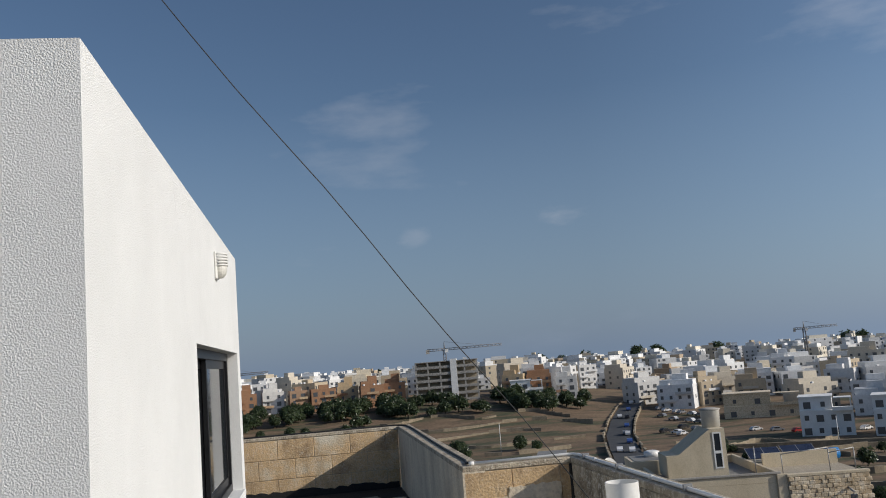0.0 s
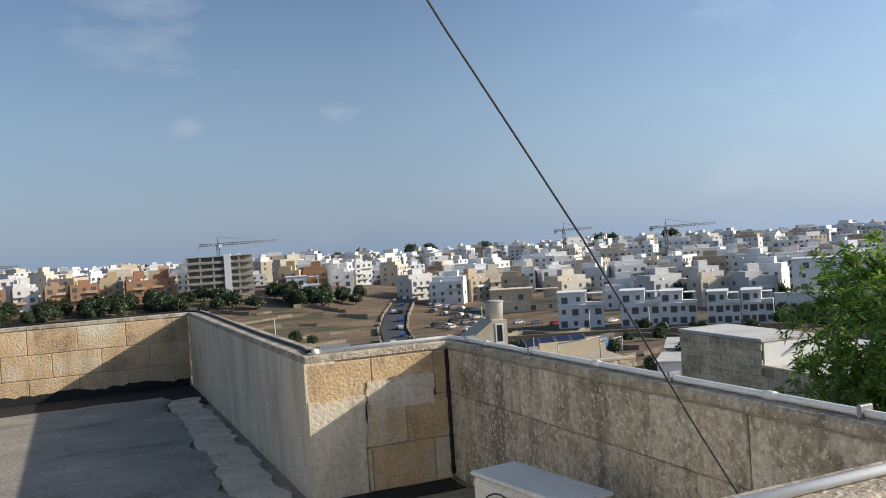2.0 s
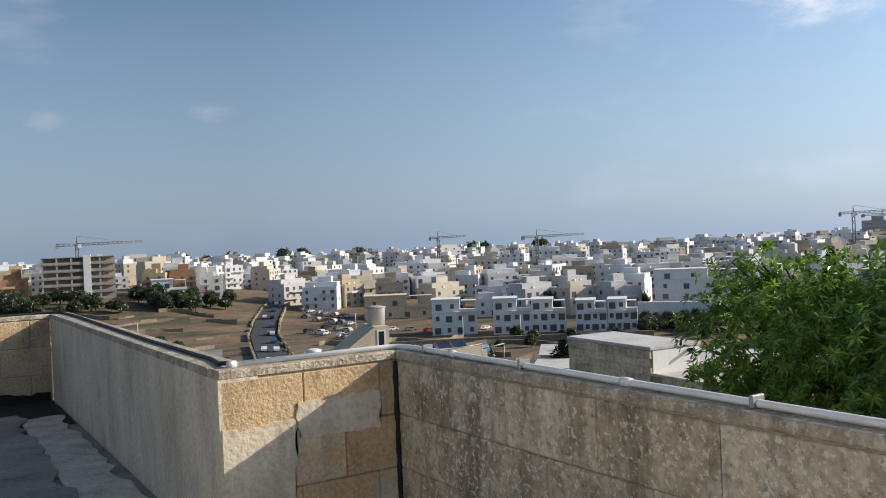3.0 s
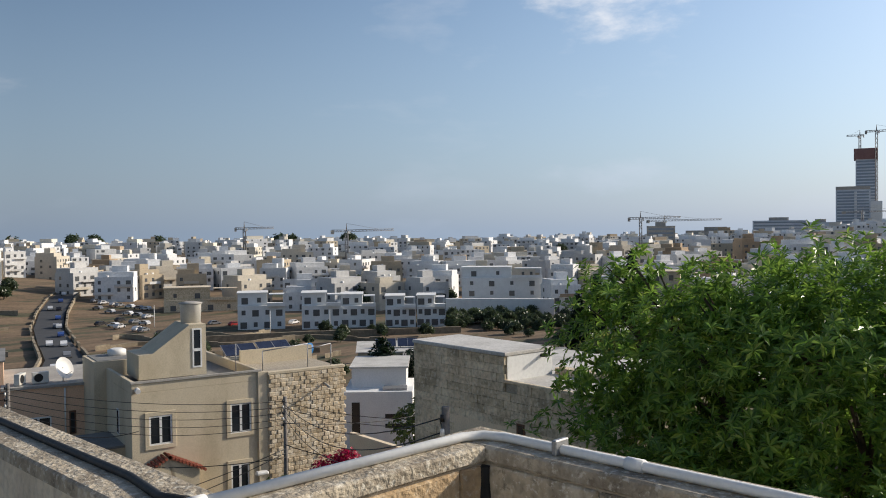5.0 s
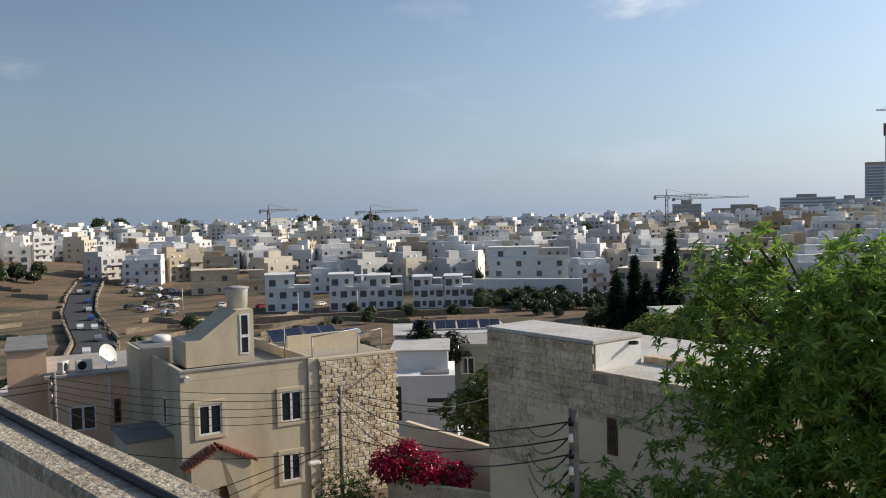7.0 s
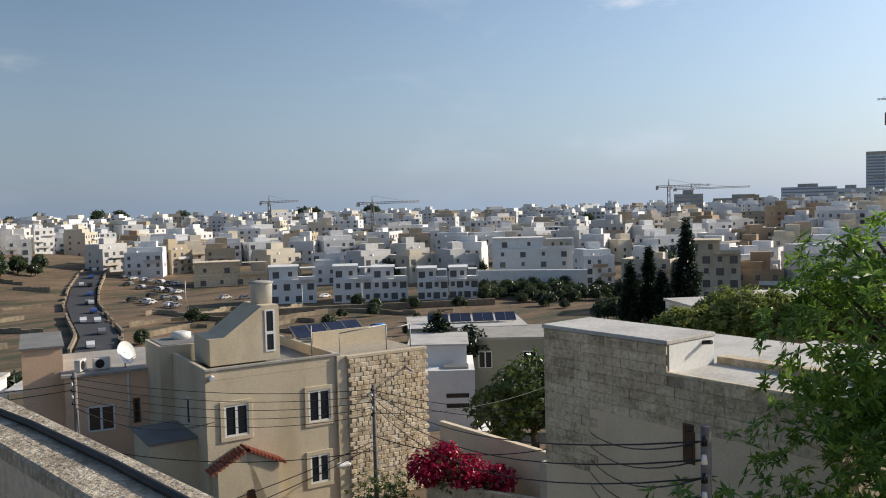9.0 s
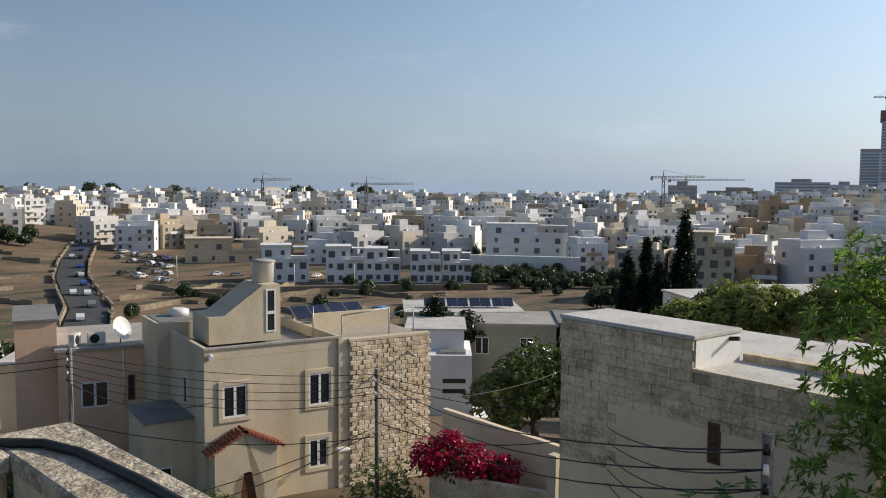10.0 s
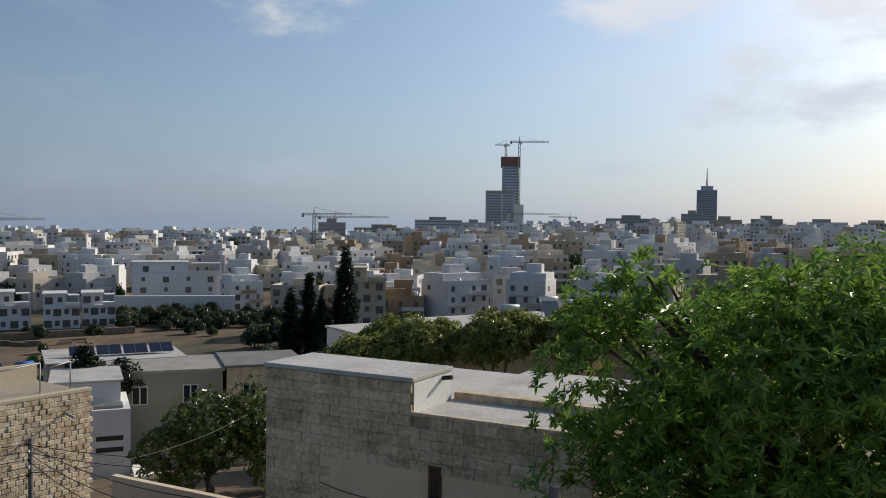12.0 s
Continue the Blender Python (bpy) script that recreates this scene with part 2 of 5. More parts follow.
M_OLDBLOCK = weathered(mat("old_block", [(0.48, 0.38, 0.25), (0.66, 0.53, 0.35), (0.78, 0.63, 0.43), (0.88, 0.75, 0.53)], 1.6, 1, 0.9, 9, by_object=1.2, fine=0.5, stretch=(0.6, 0.6, 1.6)), 0.35, 0.5, dark=(0.14, 0.11, 0.08), pale=(0.8, 0.72, 0.55), streak_scale=2.2, speck_scale=7.0)
M_PLASTER = mat("ochre_plaster", [(0.72, 0.58, 0.39), (0.82, 0.67, 0.47), (0.87, 0.72, 0.51)], 0.5, 0.95, 0.2, 20, fine=0.2)
M_PINK = mat("pink_render", [(0.74, 0.48, 0.31), (0.86, 0.58, 0.39)], 0.7, 0.95, 0.2, 22)
M_ROOF = mat("roof_membrane", [(0.42, 0.4, 0.36), (0.58, 0.56, 0.52), (0.66, 0.64, 0.6)], 0.5, 0.9, 0.2, 12)
M_GREYROOF = mat("grey_roof", [(0.17, 0.17, 0.165), (0.28, 0.275, 0.26)], 0.6, 0.9, 0.2, 12)
M_PAINTWHITE = mat("white_paint", [(0.7, 0.7, 0.68), (0.82, 0.82, 0.8)], 0.5, 0.8, 0.1, 10, fine=0.15)
M_GREEN_RENDER = mat("pale_green_render", [(0.3, 0.3, 0.23), (0.38, 0.37, 0.29)], 0.6, 0.95, 0.2, 12)
M_TERRA = mat("terracotta_tile", [(0.2, 0.05, 0.03), (0.36, 0.1, 0.055)], 3, 0.85, 0.3, 25, by_object=True)
M_WOOD = mat("brown_wood", [(0.09, 0.035, 0.015), (0.18, 0.075, 0.03)], 4, 0.5, 0.2, 30, stretch=(6, 6, 0.6))
M_SOLAR = mat("solar_panel", [(0.02, 0.025, 0.05), (0.035, 0.045, 0.08)], 2, 0.15, 0.0, 20)
M_BLUE = mat("blue_plastic", [(0.02, 0.15, 0.4), (0.03, 0.2, 0.5)], 3, 0.4, 0.0, 20)
M_CONCRETE = mat("concrete", [(0.32, 0.3, 0.27), (0.45, 0.43, 0.39)], 0.5, 0.95, 0.2, 10)
M_FAR = random_paint("house_paint", [(0.0, (0.76, 0.75, 0.73)), (0.32, (0.6, 0.54, 0.44)), (0.44, (0.8, 0.8, 0.79)), (0.64, (0.5, 0.41, 0.29)), (0.74, (0.58, 0.57, 0.55)), (0.86, (0.42, 0.31, 0.2)), (0.92, (0.72, 0.64, 0.5))])
# skyline glass, its tint raised towards blue-grey to stand in for haze
M_GLASSB_HAZED = glass_mat("hazed_tower_glass", (0.2, 0.25, 0.31), 0.2)
M_POLE = mat("weathered_pole", [(0.14, 0.13, 0.12), (0.24, 0.22, 0.2)], 3, 0.9, 0.3, 20)
M_TERRACE = random_paint("terrace_paint", [(0.0, (0.48, 0.33, 0.2)), (0.3, (0.36, 0.2, 0.11)), (0.5, (0.55, 0.42, 0.26)), (0.68, (0.72, 0.7, 0.66)), (0.82, (0.42, 0.27, 0.17))])
# concrete lightened and blued: the haze of distance is in the base colour
M_TOWER_HAZED = mat("hazed_tower_concrete", [(0.48, 0.53, 0.6), (0.6, 0.65, 0.71)], 0.1, 0.7, 0.0, 2)
M_TOWERRED = mat("tower_formwork", [(0.2, 0.1, 0.09), (0.26, 0.15, 0.14)], 0.1, 0.8, 0.0, 2)
M_CRANE = mat("crane_steel", [(0.16, 0.16, 0.17), (0.24, 0.23, 0.22)], 0.5, 0.6, 0.0, 5)
M_ASPHALT = mat("asphalt", [(0.04, 0.042, 0.047), (0.065, 0.067, 0.07)], 0.2, 0.9, 0.1, 4)
M_RUBBLE = mat("field_stone", [(0.2, 0.16, 0.11), (0.36, 0.3, 0.21)], 0.8, 1, 0.4, 6, by_object=True)
M_BARK = mat("bark", [(0.06, 0.045, 0.03), (0.14, 0.11, 0.08)], 4, 1, 0.6, 25)
M_LEAF = leaf_mat("glossy_leaf", (0.085, 0.16, 0.028), (0.17, 0.31, 0.046), (0.3, 0.42, 0.08))
M_PINE = leaf_mat("pine_needle", (0.12, 0.16, 0.03), (0.22, 0.26, 0.06), (0.34, 0.36, 0.1))
M_OLIVE = leaf_mat("olive_leaf", (0.04, 0.06, 0.025), (0.07, 0.1, 0.045), (0.12, 0.15, 0.075))
M_CYPRESS = leaf_mat("cypress_leaf", (0.008, 0.018, 0.008), (0.014, 0.03, 0.012), (0.025, 0.045, 0.018))
M_GREENBUSH = leaf_mat("bush_leaf", (0.045, 0.085, 0.02), (0.1, 0.15, 0.035), (0.2, 0.24, 0.06))
M_FLOWER = leaf_mat("bougainvillea_bract", (0.25, 0.005, 0.03), (0.5, 0.01, 0.07), (0.62, 0.03, 0.12))
M_EARTH = mat("dry_earth", [(0.03, 0.04, 0.016), (0.075, 0.075, 0.034), (0.16, 0.105, 0.06), (0.23, 0.155, 0.09), (0.1, 0.09, 0.042)], 0.05, 1, 0.3, 0.9, fine=0.55, stretch=(0.7, 2.2, 1))
M_SEA = mat("sea", [(0.03, 0.07, 0.12), (0.04, 0.09, 0.15)], 0.01, 0.3, 0.0, 1)




M_GLASS = glass_mat("dark_window_glass", (0.02, 0.024, 0.028))
# town glass paler than M_GLASS: the lightening by haze is painted in
M_GLASSF_HAZED = glass_mat("hazed_window_glass", (0.09, 0.095, 0.1), 0.25)


# ---- mesh helpers ----
def box(bm, x0, x1, y0, y1, z0, z1, bevel=0.0):
    vs = [bm.verts.new((x, y, z)) for z in (z0, z1) for y in (y0, y1) for x in (x0, x1)]
    fs = [(0, 2, 3, 1), (4, 5, 7, 6), (0, 1, 5, 4), (2, 6, 7, 3), (0, 4, 6, 2), (1, 3, 7, 5)]
    faces = [bm.faces.new([vs[i] for i in f]) for f in fs]
    if bevel:
        edges = list({e for f in faces for e in f.edges})
        bmesh.ops.bevel(bm, geom=edges, offset=bevel, segments=1, affect="EDGES")
    return bm


def prism(bm, pts, z0, z1):
    """A prism over a plan outline that runs anticlockwise."""
    lo = [bm.verts.new((x, y, z0)) for x, y in pts]
    hi = [bm.verts.new((x, y, z1)) for x, y in pts]
    bm.faces.new(hi)
    bm.faces.new(lo[::-1])
    k = len(pts)
    for i in range(k):
        j = (i + 1) % k
        bm.faces.new((lo[i], lo[j], hi[j], hi[i]))
    return bm


def tube(bm, path, radii, sides=8, caps=True):
    """A round bar along a line of points; radii may be one number."""
    path = [Vector(p) for p in path]
    if not isinstance(radii, (list, tuple)):
        radii = [radii] * len(path)
    rings = []
    for i, p in enumerate(path):
        d = (path[min(i + 1, len(path) - 1)] - path[max(i - 1, 0)]).normalized()
        up = Vector((0, 0, 1)) if abs(d.z) < 0.9 else Vector((1, 0, 0))
        a = d.cross(up).normalized()
        b = a.cross(d)
        rings.append([bm.verts.new(p + (a * math.cos(2 * math.pi * k / sides) + b * math.sin(2 * math.pi * k / sides)) * radii[i]) for k in range(sides)])
    for r0, r1 in zip(rings, rings[1:]):
        for k in range(sides):
            f = bm.faces.new((r0[k], r0[(k + 1) % sides], r1[(k + 1) % sides], r1[k]))
            f.smooth = True
    if caps:
        bm.faces.new(rings[0])
        bm.faces.new(rings[-1][::-1])
    return bm


def mesh_of(name, bm, material):
    bmesh.ops.recalc_face_normals(bm, faces=bm.faces)
    me = bpy.data.meshes.new(name)
    bm.to_mesh(me)
    bm.free()
    me.materials.append(material)
    return me


def part(name, bm, material, parent=None, label="", m=None):
    ob = new(name, bm if isinstance(bm, bpy.types.Mesh) else mesh_of(name, bm, material))
    if parent:
        ob.parent = parent
    if m:
        ob.matrix_local = m
    return tagged(ob, label) if label else ob


def thing(name, label, category, m=None, group="", kind=""):
    ob = new(name)
    if m:
        ob.matrix_world = m
    return tagged(ob, label, category, group, kind)


def B(*a, **k):
    return box(bmesh.new(), *a, **k)


# ---- ground ----
def smooth(a, b, v):
    u = min(1, max(0, (v - a) / (b - a)))
    return u * u * (3 - 2 * u)


def ground_z(x, y):
    """The lie of the land: a valley in front of the roof, a ridge beyond it."""
    r = math.hypot(x, y - 5)
    az = math.degrees(math.atan2(x, y - 5))
    near = -12.3 - 15.7 * smooth(36, 125, r) * (1 - 0.35 * smooth(52, 75, az))
    left = 1 - smooth(12, 24, az)
    rise = left * (12 * smooth(270, 410, r) + 6 * smooth(410, 800, r)) + (1 - left) * (4 * smooth(290, 420, r) + 11.5 * smooth(400, 850, r)) + 8 * smooth(60, 80, az) * smooth(500, 900, r) - 5 * smooth(600, 1000, r)
    return near + rise


def polar(az, r):
    return r * math.sin(radians(az)), 5 + r * math.cos(radians(az))


bm = bmesh.new()
rings = [4, 20, 36, 50, 62, 76, 92, 110, 130, 150, 175, 200, 225, 250, 275, 300, 325, 350, 380, 410, 450, 500, 560, 640, 740, 860, 1000, 1200, 1500, 2000]
grid = []
for r in rings:
    row = []
    for k in range(180):
        x, y = polar(k * 2, r)
        row.append(bm.verts.new((x, y, ground_z(x, y) + (noise.noise((x * 0.03, y * 0.03, 0)) * 0.3 if 60 < r < 400 else 0) - (60 if r > 1900 else 0))))
    grid.append(row)
for a, b in zip(grid, grid[1:]):
    for k in range(180):
        bm.faces.new((a[k], a[(k + 1) % 180], b[(k + 1) % 180], b[k])).smooth = True
bm.faces.new(grid[0])
part_ground = part("ground", bm, M_EARTH)
tagged(part_ground, "dry brown valley ground with scrubby green patches", "ground", kind="structure")
bm = bmesh.new()
bm.faces.new([bm.verts.new((4850 * math.cos(k * math.pi / 24), 4850 * math.sin(k * math.pi / 24), -42)) for k in range(48)])
tagged(part("water", bm, M_SEA), "hazy blue sea reaching the horizon", "sea", kind="structure")

# ---- the roof that is walked on ----
roof = part("floor", B(-9, 0.2, -14, 6.9, -0.3, 0.0), M_SCREED)
tagged(roof, "grey cement screed roof floor with worn patches", "floor", kind="structure")
part("floor_strip", B(0.2, 1.34, -14, 0.2, -0.302, -0.004), M_SCREED, roof)
own = part("own_building", B(-8.9, 0.1, -13.9, 6.8, -12.6, -0.302), M_CREAM)
tagged(own, "cream rendered outer walls below the roof", "building", kind="structure")
part("wing", B(0.1, 1.25, -13.9, 0.1, -12.6, -0.304), M_CREAM, own)


def ragged_sheet(bm, x0, x1, y0, y1, z0, z1, wob, n=40):
    """A thin slab whose far and right edges are torn."""
    pts = [(x0, y0)]
    for i in range(n + 1):
        y = y0 + (y1 - y0) * i / n
        pts.append((x1 + wob * noise.noise((y * 2.3, 3.1, 0)) + wob * 0.5 * noise.noise((y * 7, 1, 0)), y))
    for i in range(n + 1):
        x = x1 - (x1 - x0) * i / n
        pts.append((x, y1 + wob * noise.noise((x * 2.3, 7.7, 0)) + wob * 0.4 * noise.noise((x * 7, 2, 0))))
    return prism(bm, pts, z0, z1)


part("screed_layer", ragged_sheet(bmesh.new(), -8.9, -0.5, -0.6, 5.7, 0.0, 0.035, 0.16), M_SCREED, roof)
part("fillet", ragged_sheet(bmesh.new(), -0.5, -0.1, -0.4, 5.4, 0.001, 0.02, 0.1), M_RENDER, roof)
part("bitumen_strip", ragged_sheet(bmesh.new(), -8.9, -0.02, 4.9, 6.63, 0.003, 0.009, 0.02), M_DAMP, roof)
part("bitumen_patch", ragged_sheet(bmesh.new(), -0.5, 1.08, -0.3, -0.02, 0.003, 0.01, 0.05), M_DAMP, roof)


def block_wall(name, label, m, length, height, thick, course, run, core_mat, block_mat, seed, cap=True, joint=0.006, rough=0.003, dark_base=False):
    """A wall of cut blocks: local x along it, y outwards from the face, blocks proud of a mortar core."""
    rnd = random.Random(seed)
    w = part(name, B(0, length, 0.012, thick, 0, height - 0.05), core_mat)
    w.matrix_world = m
    tagged(w, label, "wall", kind="structure")
    meshes = {}
    z = height - 0.06
    row = 0
    while z > 0.02:
        h = min(course, z)
        x = -run * (0.5 if row % 2 else 0.0) - rnd.random() * 0.05
        while x < length:
            a, b = max(0.0, x), min(length, x + run)
            if b - a > 0.04:
                key = (round(b - a, 2), round(h, 2))
                if key not in meshes:
                    meshes[key] = mesh_of("block", B(joint / 2, key[0] - joint / 2, 0, 0.05, -key[1] + joint / 2, -joint / 2, bevel=0.006), block_mat)
                part("block", meshes[key], block_mat, w, m=pose(a, -rnd.random() * rough, z))
            x += run
        z -= h
        row += 1
    if cap:
        part("coping", B(-0.01, length + 0.01, -0.003, thick + 0.003, height - 0.055, height, bevel=0.008), M_CAP, w, "lichen-speckled coping with a worn edge")
    return w


bm = bmesh.new()
prev = None
for i in range(120):
    x = -8.9 + i * 0.0745
    z = 0.13 + 0.05 * noise.noise((x * 2.1, 0, 0)) + 0.04 * noise.noise((x * 9, 5, 0))
    cur = [bm.verts.new((x, 6.636, 0.0)), bm.verts.new((x, 6.636, z)), bm.verts.new((x, 6.65, z)), bm.verts.new((x, 6.65, 0.0))]
    if prev:
        for k in range(4):
            bm.faces.new((prev[k], prev[(k + 1) % 4], cur[(k + 1) % 4], cur[k]))
    prev = cur
part("bitumen_upstand", bm, M_DAMP, roof)
block_wall("wall_far", "weathered tan limestone parapet of cut blocks", pose(-8.9, 6.65, 0), 8.89, 1.05, 0.2, 0.33, 0.62, M_CORE, M_STONE, 3)
block_wall("wall_notch", "orange limestone block parapet partly rendered", pose(0.012, 0.0, 0), 1.1, 1.05, 0.2, 0.33, 0.5, M_CORE, M_STONE, 4)
block_wall("wall_right", "grey weathered limestone block parapet with lichen", pose(1.122, 0.2, 0, 0, 0, -90), 4.3, 1.05, 0.2, 0.33, 0.68, M_CORE, M_STONE_GREY, 5)
block_wall("wall_stub", "short grey block parapet under the pipe", pose(-0.05, -4.35, 0), 1.16, 1.05, 0.22, 0.33, 0.55, M_CORE, M_STONE_GREY, 6)
wl = part("wall_left", B(0.0, 0.23, 0.0, 6.64, 0, 1.0), M_RENDER)
tagged(wl, "parapet smoothed over with streaky grey cement render", "wall", kind="structure")
part("coping", B(-0.003, 0.233, 0.21, 6.86, 0.995, 1.05, bevel=0.008), M_CAP, wl)
part("wall_behind", B(-9, 1.32, -14, -13.8, 0, 1.05), M_RENDER)
tagged(bpy.data.objects["wall_behind"], "plain grey rendered parapet", "wall", kind="structure")
part("wall_end_right", B(1.122, 1.322, -13.8, -4.4, 0, 1.0), M_RENDER)
tagged(bpy.data.objects["wall_end_right"], "plain grey rendered side parapet", "wall", kind="structure")

def skim(x0, x1, z0, z1, wob, y, seed, n=26):
    """A thin smear of cement on a wall, with an uneven outline."""
    pts = []
    for (ax, az_), (bx, bz) in (((x0, z0), (x1, z0)), ((x1, z0), (x1, z1)), ((x1, z1), (x0, z1)), ((x0, z1), (x0, z0))):
        for i in range(n):
            u, w = ax + (bx - ax) * i / n, az_ + (bz - az_) * i / n
            d = wob * (noise.noise((u * 5 + seed, w * 5, 0)) + 0.5 * noise.noise((u * 17, w * 17 + seed, 4)))
            pts.append((min(1.09, max(0.0, u + (d if abs(u - x0) > 0.01 or x0 > 0.05 else 0))), min(0.98, max(0.003, w + d))))
    bm = bmesh.new()
    fr = [bm.verts.new((u, y, w)) for u, w in pts]
    bk = [bm.verts.new((u, y + 0.012, w)) for u, w in pts]
    fs = [bm.faces.new(fr), bm.faces.new(bk[::-1])]
    for i in range(len(pts)):
        j = (i + 1) % len(pts)
        bm.faces.new((fr[i], fr[j], bk[j], bk[i]))
    bmesh.ops.triangulate(bm, faces=fs)
    return bm


notch = bpy.data.objects["wall_notch"]
part("cement_patch", skim(0.0, 0.42, 0.0, 0.72, 0.04, -0.008, 1.0), M_RENDER, notch, "smooth grey cement smeared over the blocks")
part("cement_patch", skim(0.45, 0.98, 0.6, 0.82, 0.04, -0.0095, 4.0), M_RENDER, notch, "smooth grey cement smeared over the blocks")
bm = bmesh.new()
tube(bm, [(1.1, -0.003, 0.985 - 0.05 * i) for i in range(20)], [0.02 + 0.012 * noise.noise((i * 0.7, 2, 0)) for i in range(20)], 6)
tagged(part("corner_stain", bm, M_DAMP, notch), "black bitumen seal in the wall corner")

# pipe on the parapet, with sockets and clips
pp = thing("drain_pipe", "white plastic pipe clipped along the parapet top", "pipe")
zp = 1.067
line = [(0.1, 0.1, zp), (1.1, 0.09, zp), (1.17, 0.06, zp), (1.2, -0.02, zp), (1.2, -4.05, zp), (1.17, -4.2, zp), (1.05, -4.24, zp), (0.0, -4.24, zp)]
part("pipe", tube(bmesh.new(), line, 0.016, 10), M_PVC, pp)
for p, q in (((0.09, 0.1), (0.14, 0.1)), ((1.2, -0.5), (1.2, -0.56)), ((1.2, -1.9), (1.2, -1.96)), ((1.2, -3.2), (1.2, -3.26)), ((0.9, -4.24), (0.85, -4.24))):
    part("socket", tube(bmesh.new(), [(*p, zp), (*q, zp)], 0.021, 10), M_PVC, pp)
for y in (-0.25, -1.2, -2.6, -3.7):
    part("clip", B(1.165, 1.235, y - 0.01, y + 0.01, 1.05, 1.1, bevel=0.004), M_GREYMETAL, pp)
bc = thing("black_hose", "thin black hose lying on the parapet top", "hose")
part("hose", tube(bmesh.new(), [(-5, 6.77, 1.063), (-1, 6.78, 1.063), (-0.25, 6.78, 1.063), (-0.1, 6.76, 1.063), (0.0, 6.72, 1.063), (0.08, 6.64, 1.063), (0.12, 6.5, 1.063), (0.14, 6.2, 1.063), (0.15, 5.5, 1.063), (0.13, 4, 1.06), (0.11, 2, 1.06), (0.12, 0.5, 1.06), (0.09, 0.25, 1.06), (0.1, 0.12, 1.075)], 0.013, 8), M_BLACK, bc)

# vent pipe
vp = thing("vent_pipe", "wide white plastic vent pipe open at the top", "pipe", pose(-0.18, -5.13, 0.0))
bm = bmesh.new()
tube(bm, [(0, 0, 0), (0, 0, 1.56)], 0.0675, 32, caps=False)
tube(bm, [(0, 0, 1.56), (0, 0, 0.9)], 0.0635, 32, caps=False)
part("tube", bm, M_PVC, vp)
bm = bmesh.new()
for k in range(32):
    a, b2 = 2 * math.pi * k / 32, 2 * math.pi * (k + 1) / 32
    bm.faces.new([bm.verts.new((r * math.cos(t), r * math.sin(t), 1.56)) for r, t in ((0.0635, a), (0.0675, a), (0.0675, b2), (0.0635, b2))])
part("rim", bm, M_PVC, vp)

# air conditioning condenser on the roof
ac = thing("air_conditioner", "old cream outdoor air conditioner standing on the roof", "air conditioner", pose(0.68, -1.85, 0, 0, 0, -82))
part("casing", B(0, 0.78, -0.28, 0, 0.06, 0.56, bevel=0.02), M_ACBODY, ac)
part("top_panel", B(-0.01, 0.79, -0.29, 0.01, 0.56, 0.585, bevel=0.01), M_ACBODY, ac)
bm = bmesh.new()
for i in range(9):
    tube(bm, [(0.26 + 0.024 * (i + 1) * math.cos(t * math.pi / 12), -0.285, 0.3 + 0.024 * (i + 1) * math.sin(t * math.pi / 12)) for t in range(25)], 0.004, 4, caps=False)
part("fan_grille", bm, M_DARKMETAL, ac, "dark wire fan grille")
for i in range(14):
    part("vent_slat", B(-0.006, 0.0, -0.26, -0.02, 0.12 + i * 0.03, 0.132 + i * 0.03), M_WOOD, ac)
for x in (0.08, 0.62):
    part("foot", B(x, x + 0.08, -0.3, 0.02, 0, 0.06), M_GREYMETAL, ac)

# the thin cable that crosses the view
cb = thing("overhead_cable", "thin black cable slanting down to the parapet", "cable")
CA, CB_ = Vector((-3.72, -5.36, 6.0)), Vector((0.75, -3.94, 0.37))
part("cable", tube(bmesh.new(), [CA.lerp(CB_, i / 24) - Vector((0, 0, 0.012 * math.sin(i * 1.3))) for i in range(25)], 0.0026, 6), M_BLACK, cb)

# ---- white stair room with its window ----
HX, HY0, HY1, HZ = -2.0, -6.1, -1.2, 3.1
WY0, WY1, WZ0, WZ1 = -3.85, -1.42, 1.22, 2.3
sr = part("wall_stair_room", B(-6.5, HX - 0.25, HY0, HY1, 0, HZ), M_WHITE)
tagged(sr, "white stucco roof room with rough plaster", "wall", kind="structure")
for nm, a in (("wall_piece", (HY0, WY0, 0, HZ)), ("wall_piece", (WY1, HY1, 0, HZ)), ("wall_piece", (WY0, WY1, 0, WZ0)), ("wall_piece", (WY0, WY1, WZ1, HZ))):
    part(nm, B(HX - 0.25, HX, a[0], a[1], a[2], a[3]), M_WHITE, sr)
win = thing("window_1", "black aluminium sliding window set deep in the wall", "window", kind="structure")
part("window_sill", B(HX - 0.2, HX + 0.02, WY0 - 0.03, WY1 + 0.03, WZ0 - 0.04, WZ0 + 0.004, bevel=0.006), M_WHITE, win)
fx = HX - 0.13
for a in ((WY0, WY1, WZ0, WZ0 + 0.06), (WY0, WY1, WZ1 - 0.06, WZ1), (WY0, WY0 + 0.06, WZ0 + 0.06, WZ1 - 0.06), (WY1 - 0.06, WY1, WZ0 + 0.06, WZ1 - 0.06)):
    part("frame_bar", B(fx - 0.05, fx + 0.05, *a), M_DARKMETAL, win)
ym = (WY0 + WY1) / 2
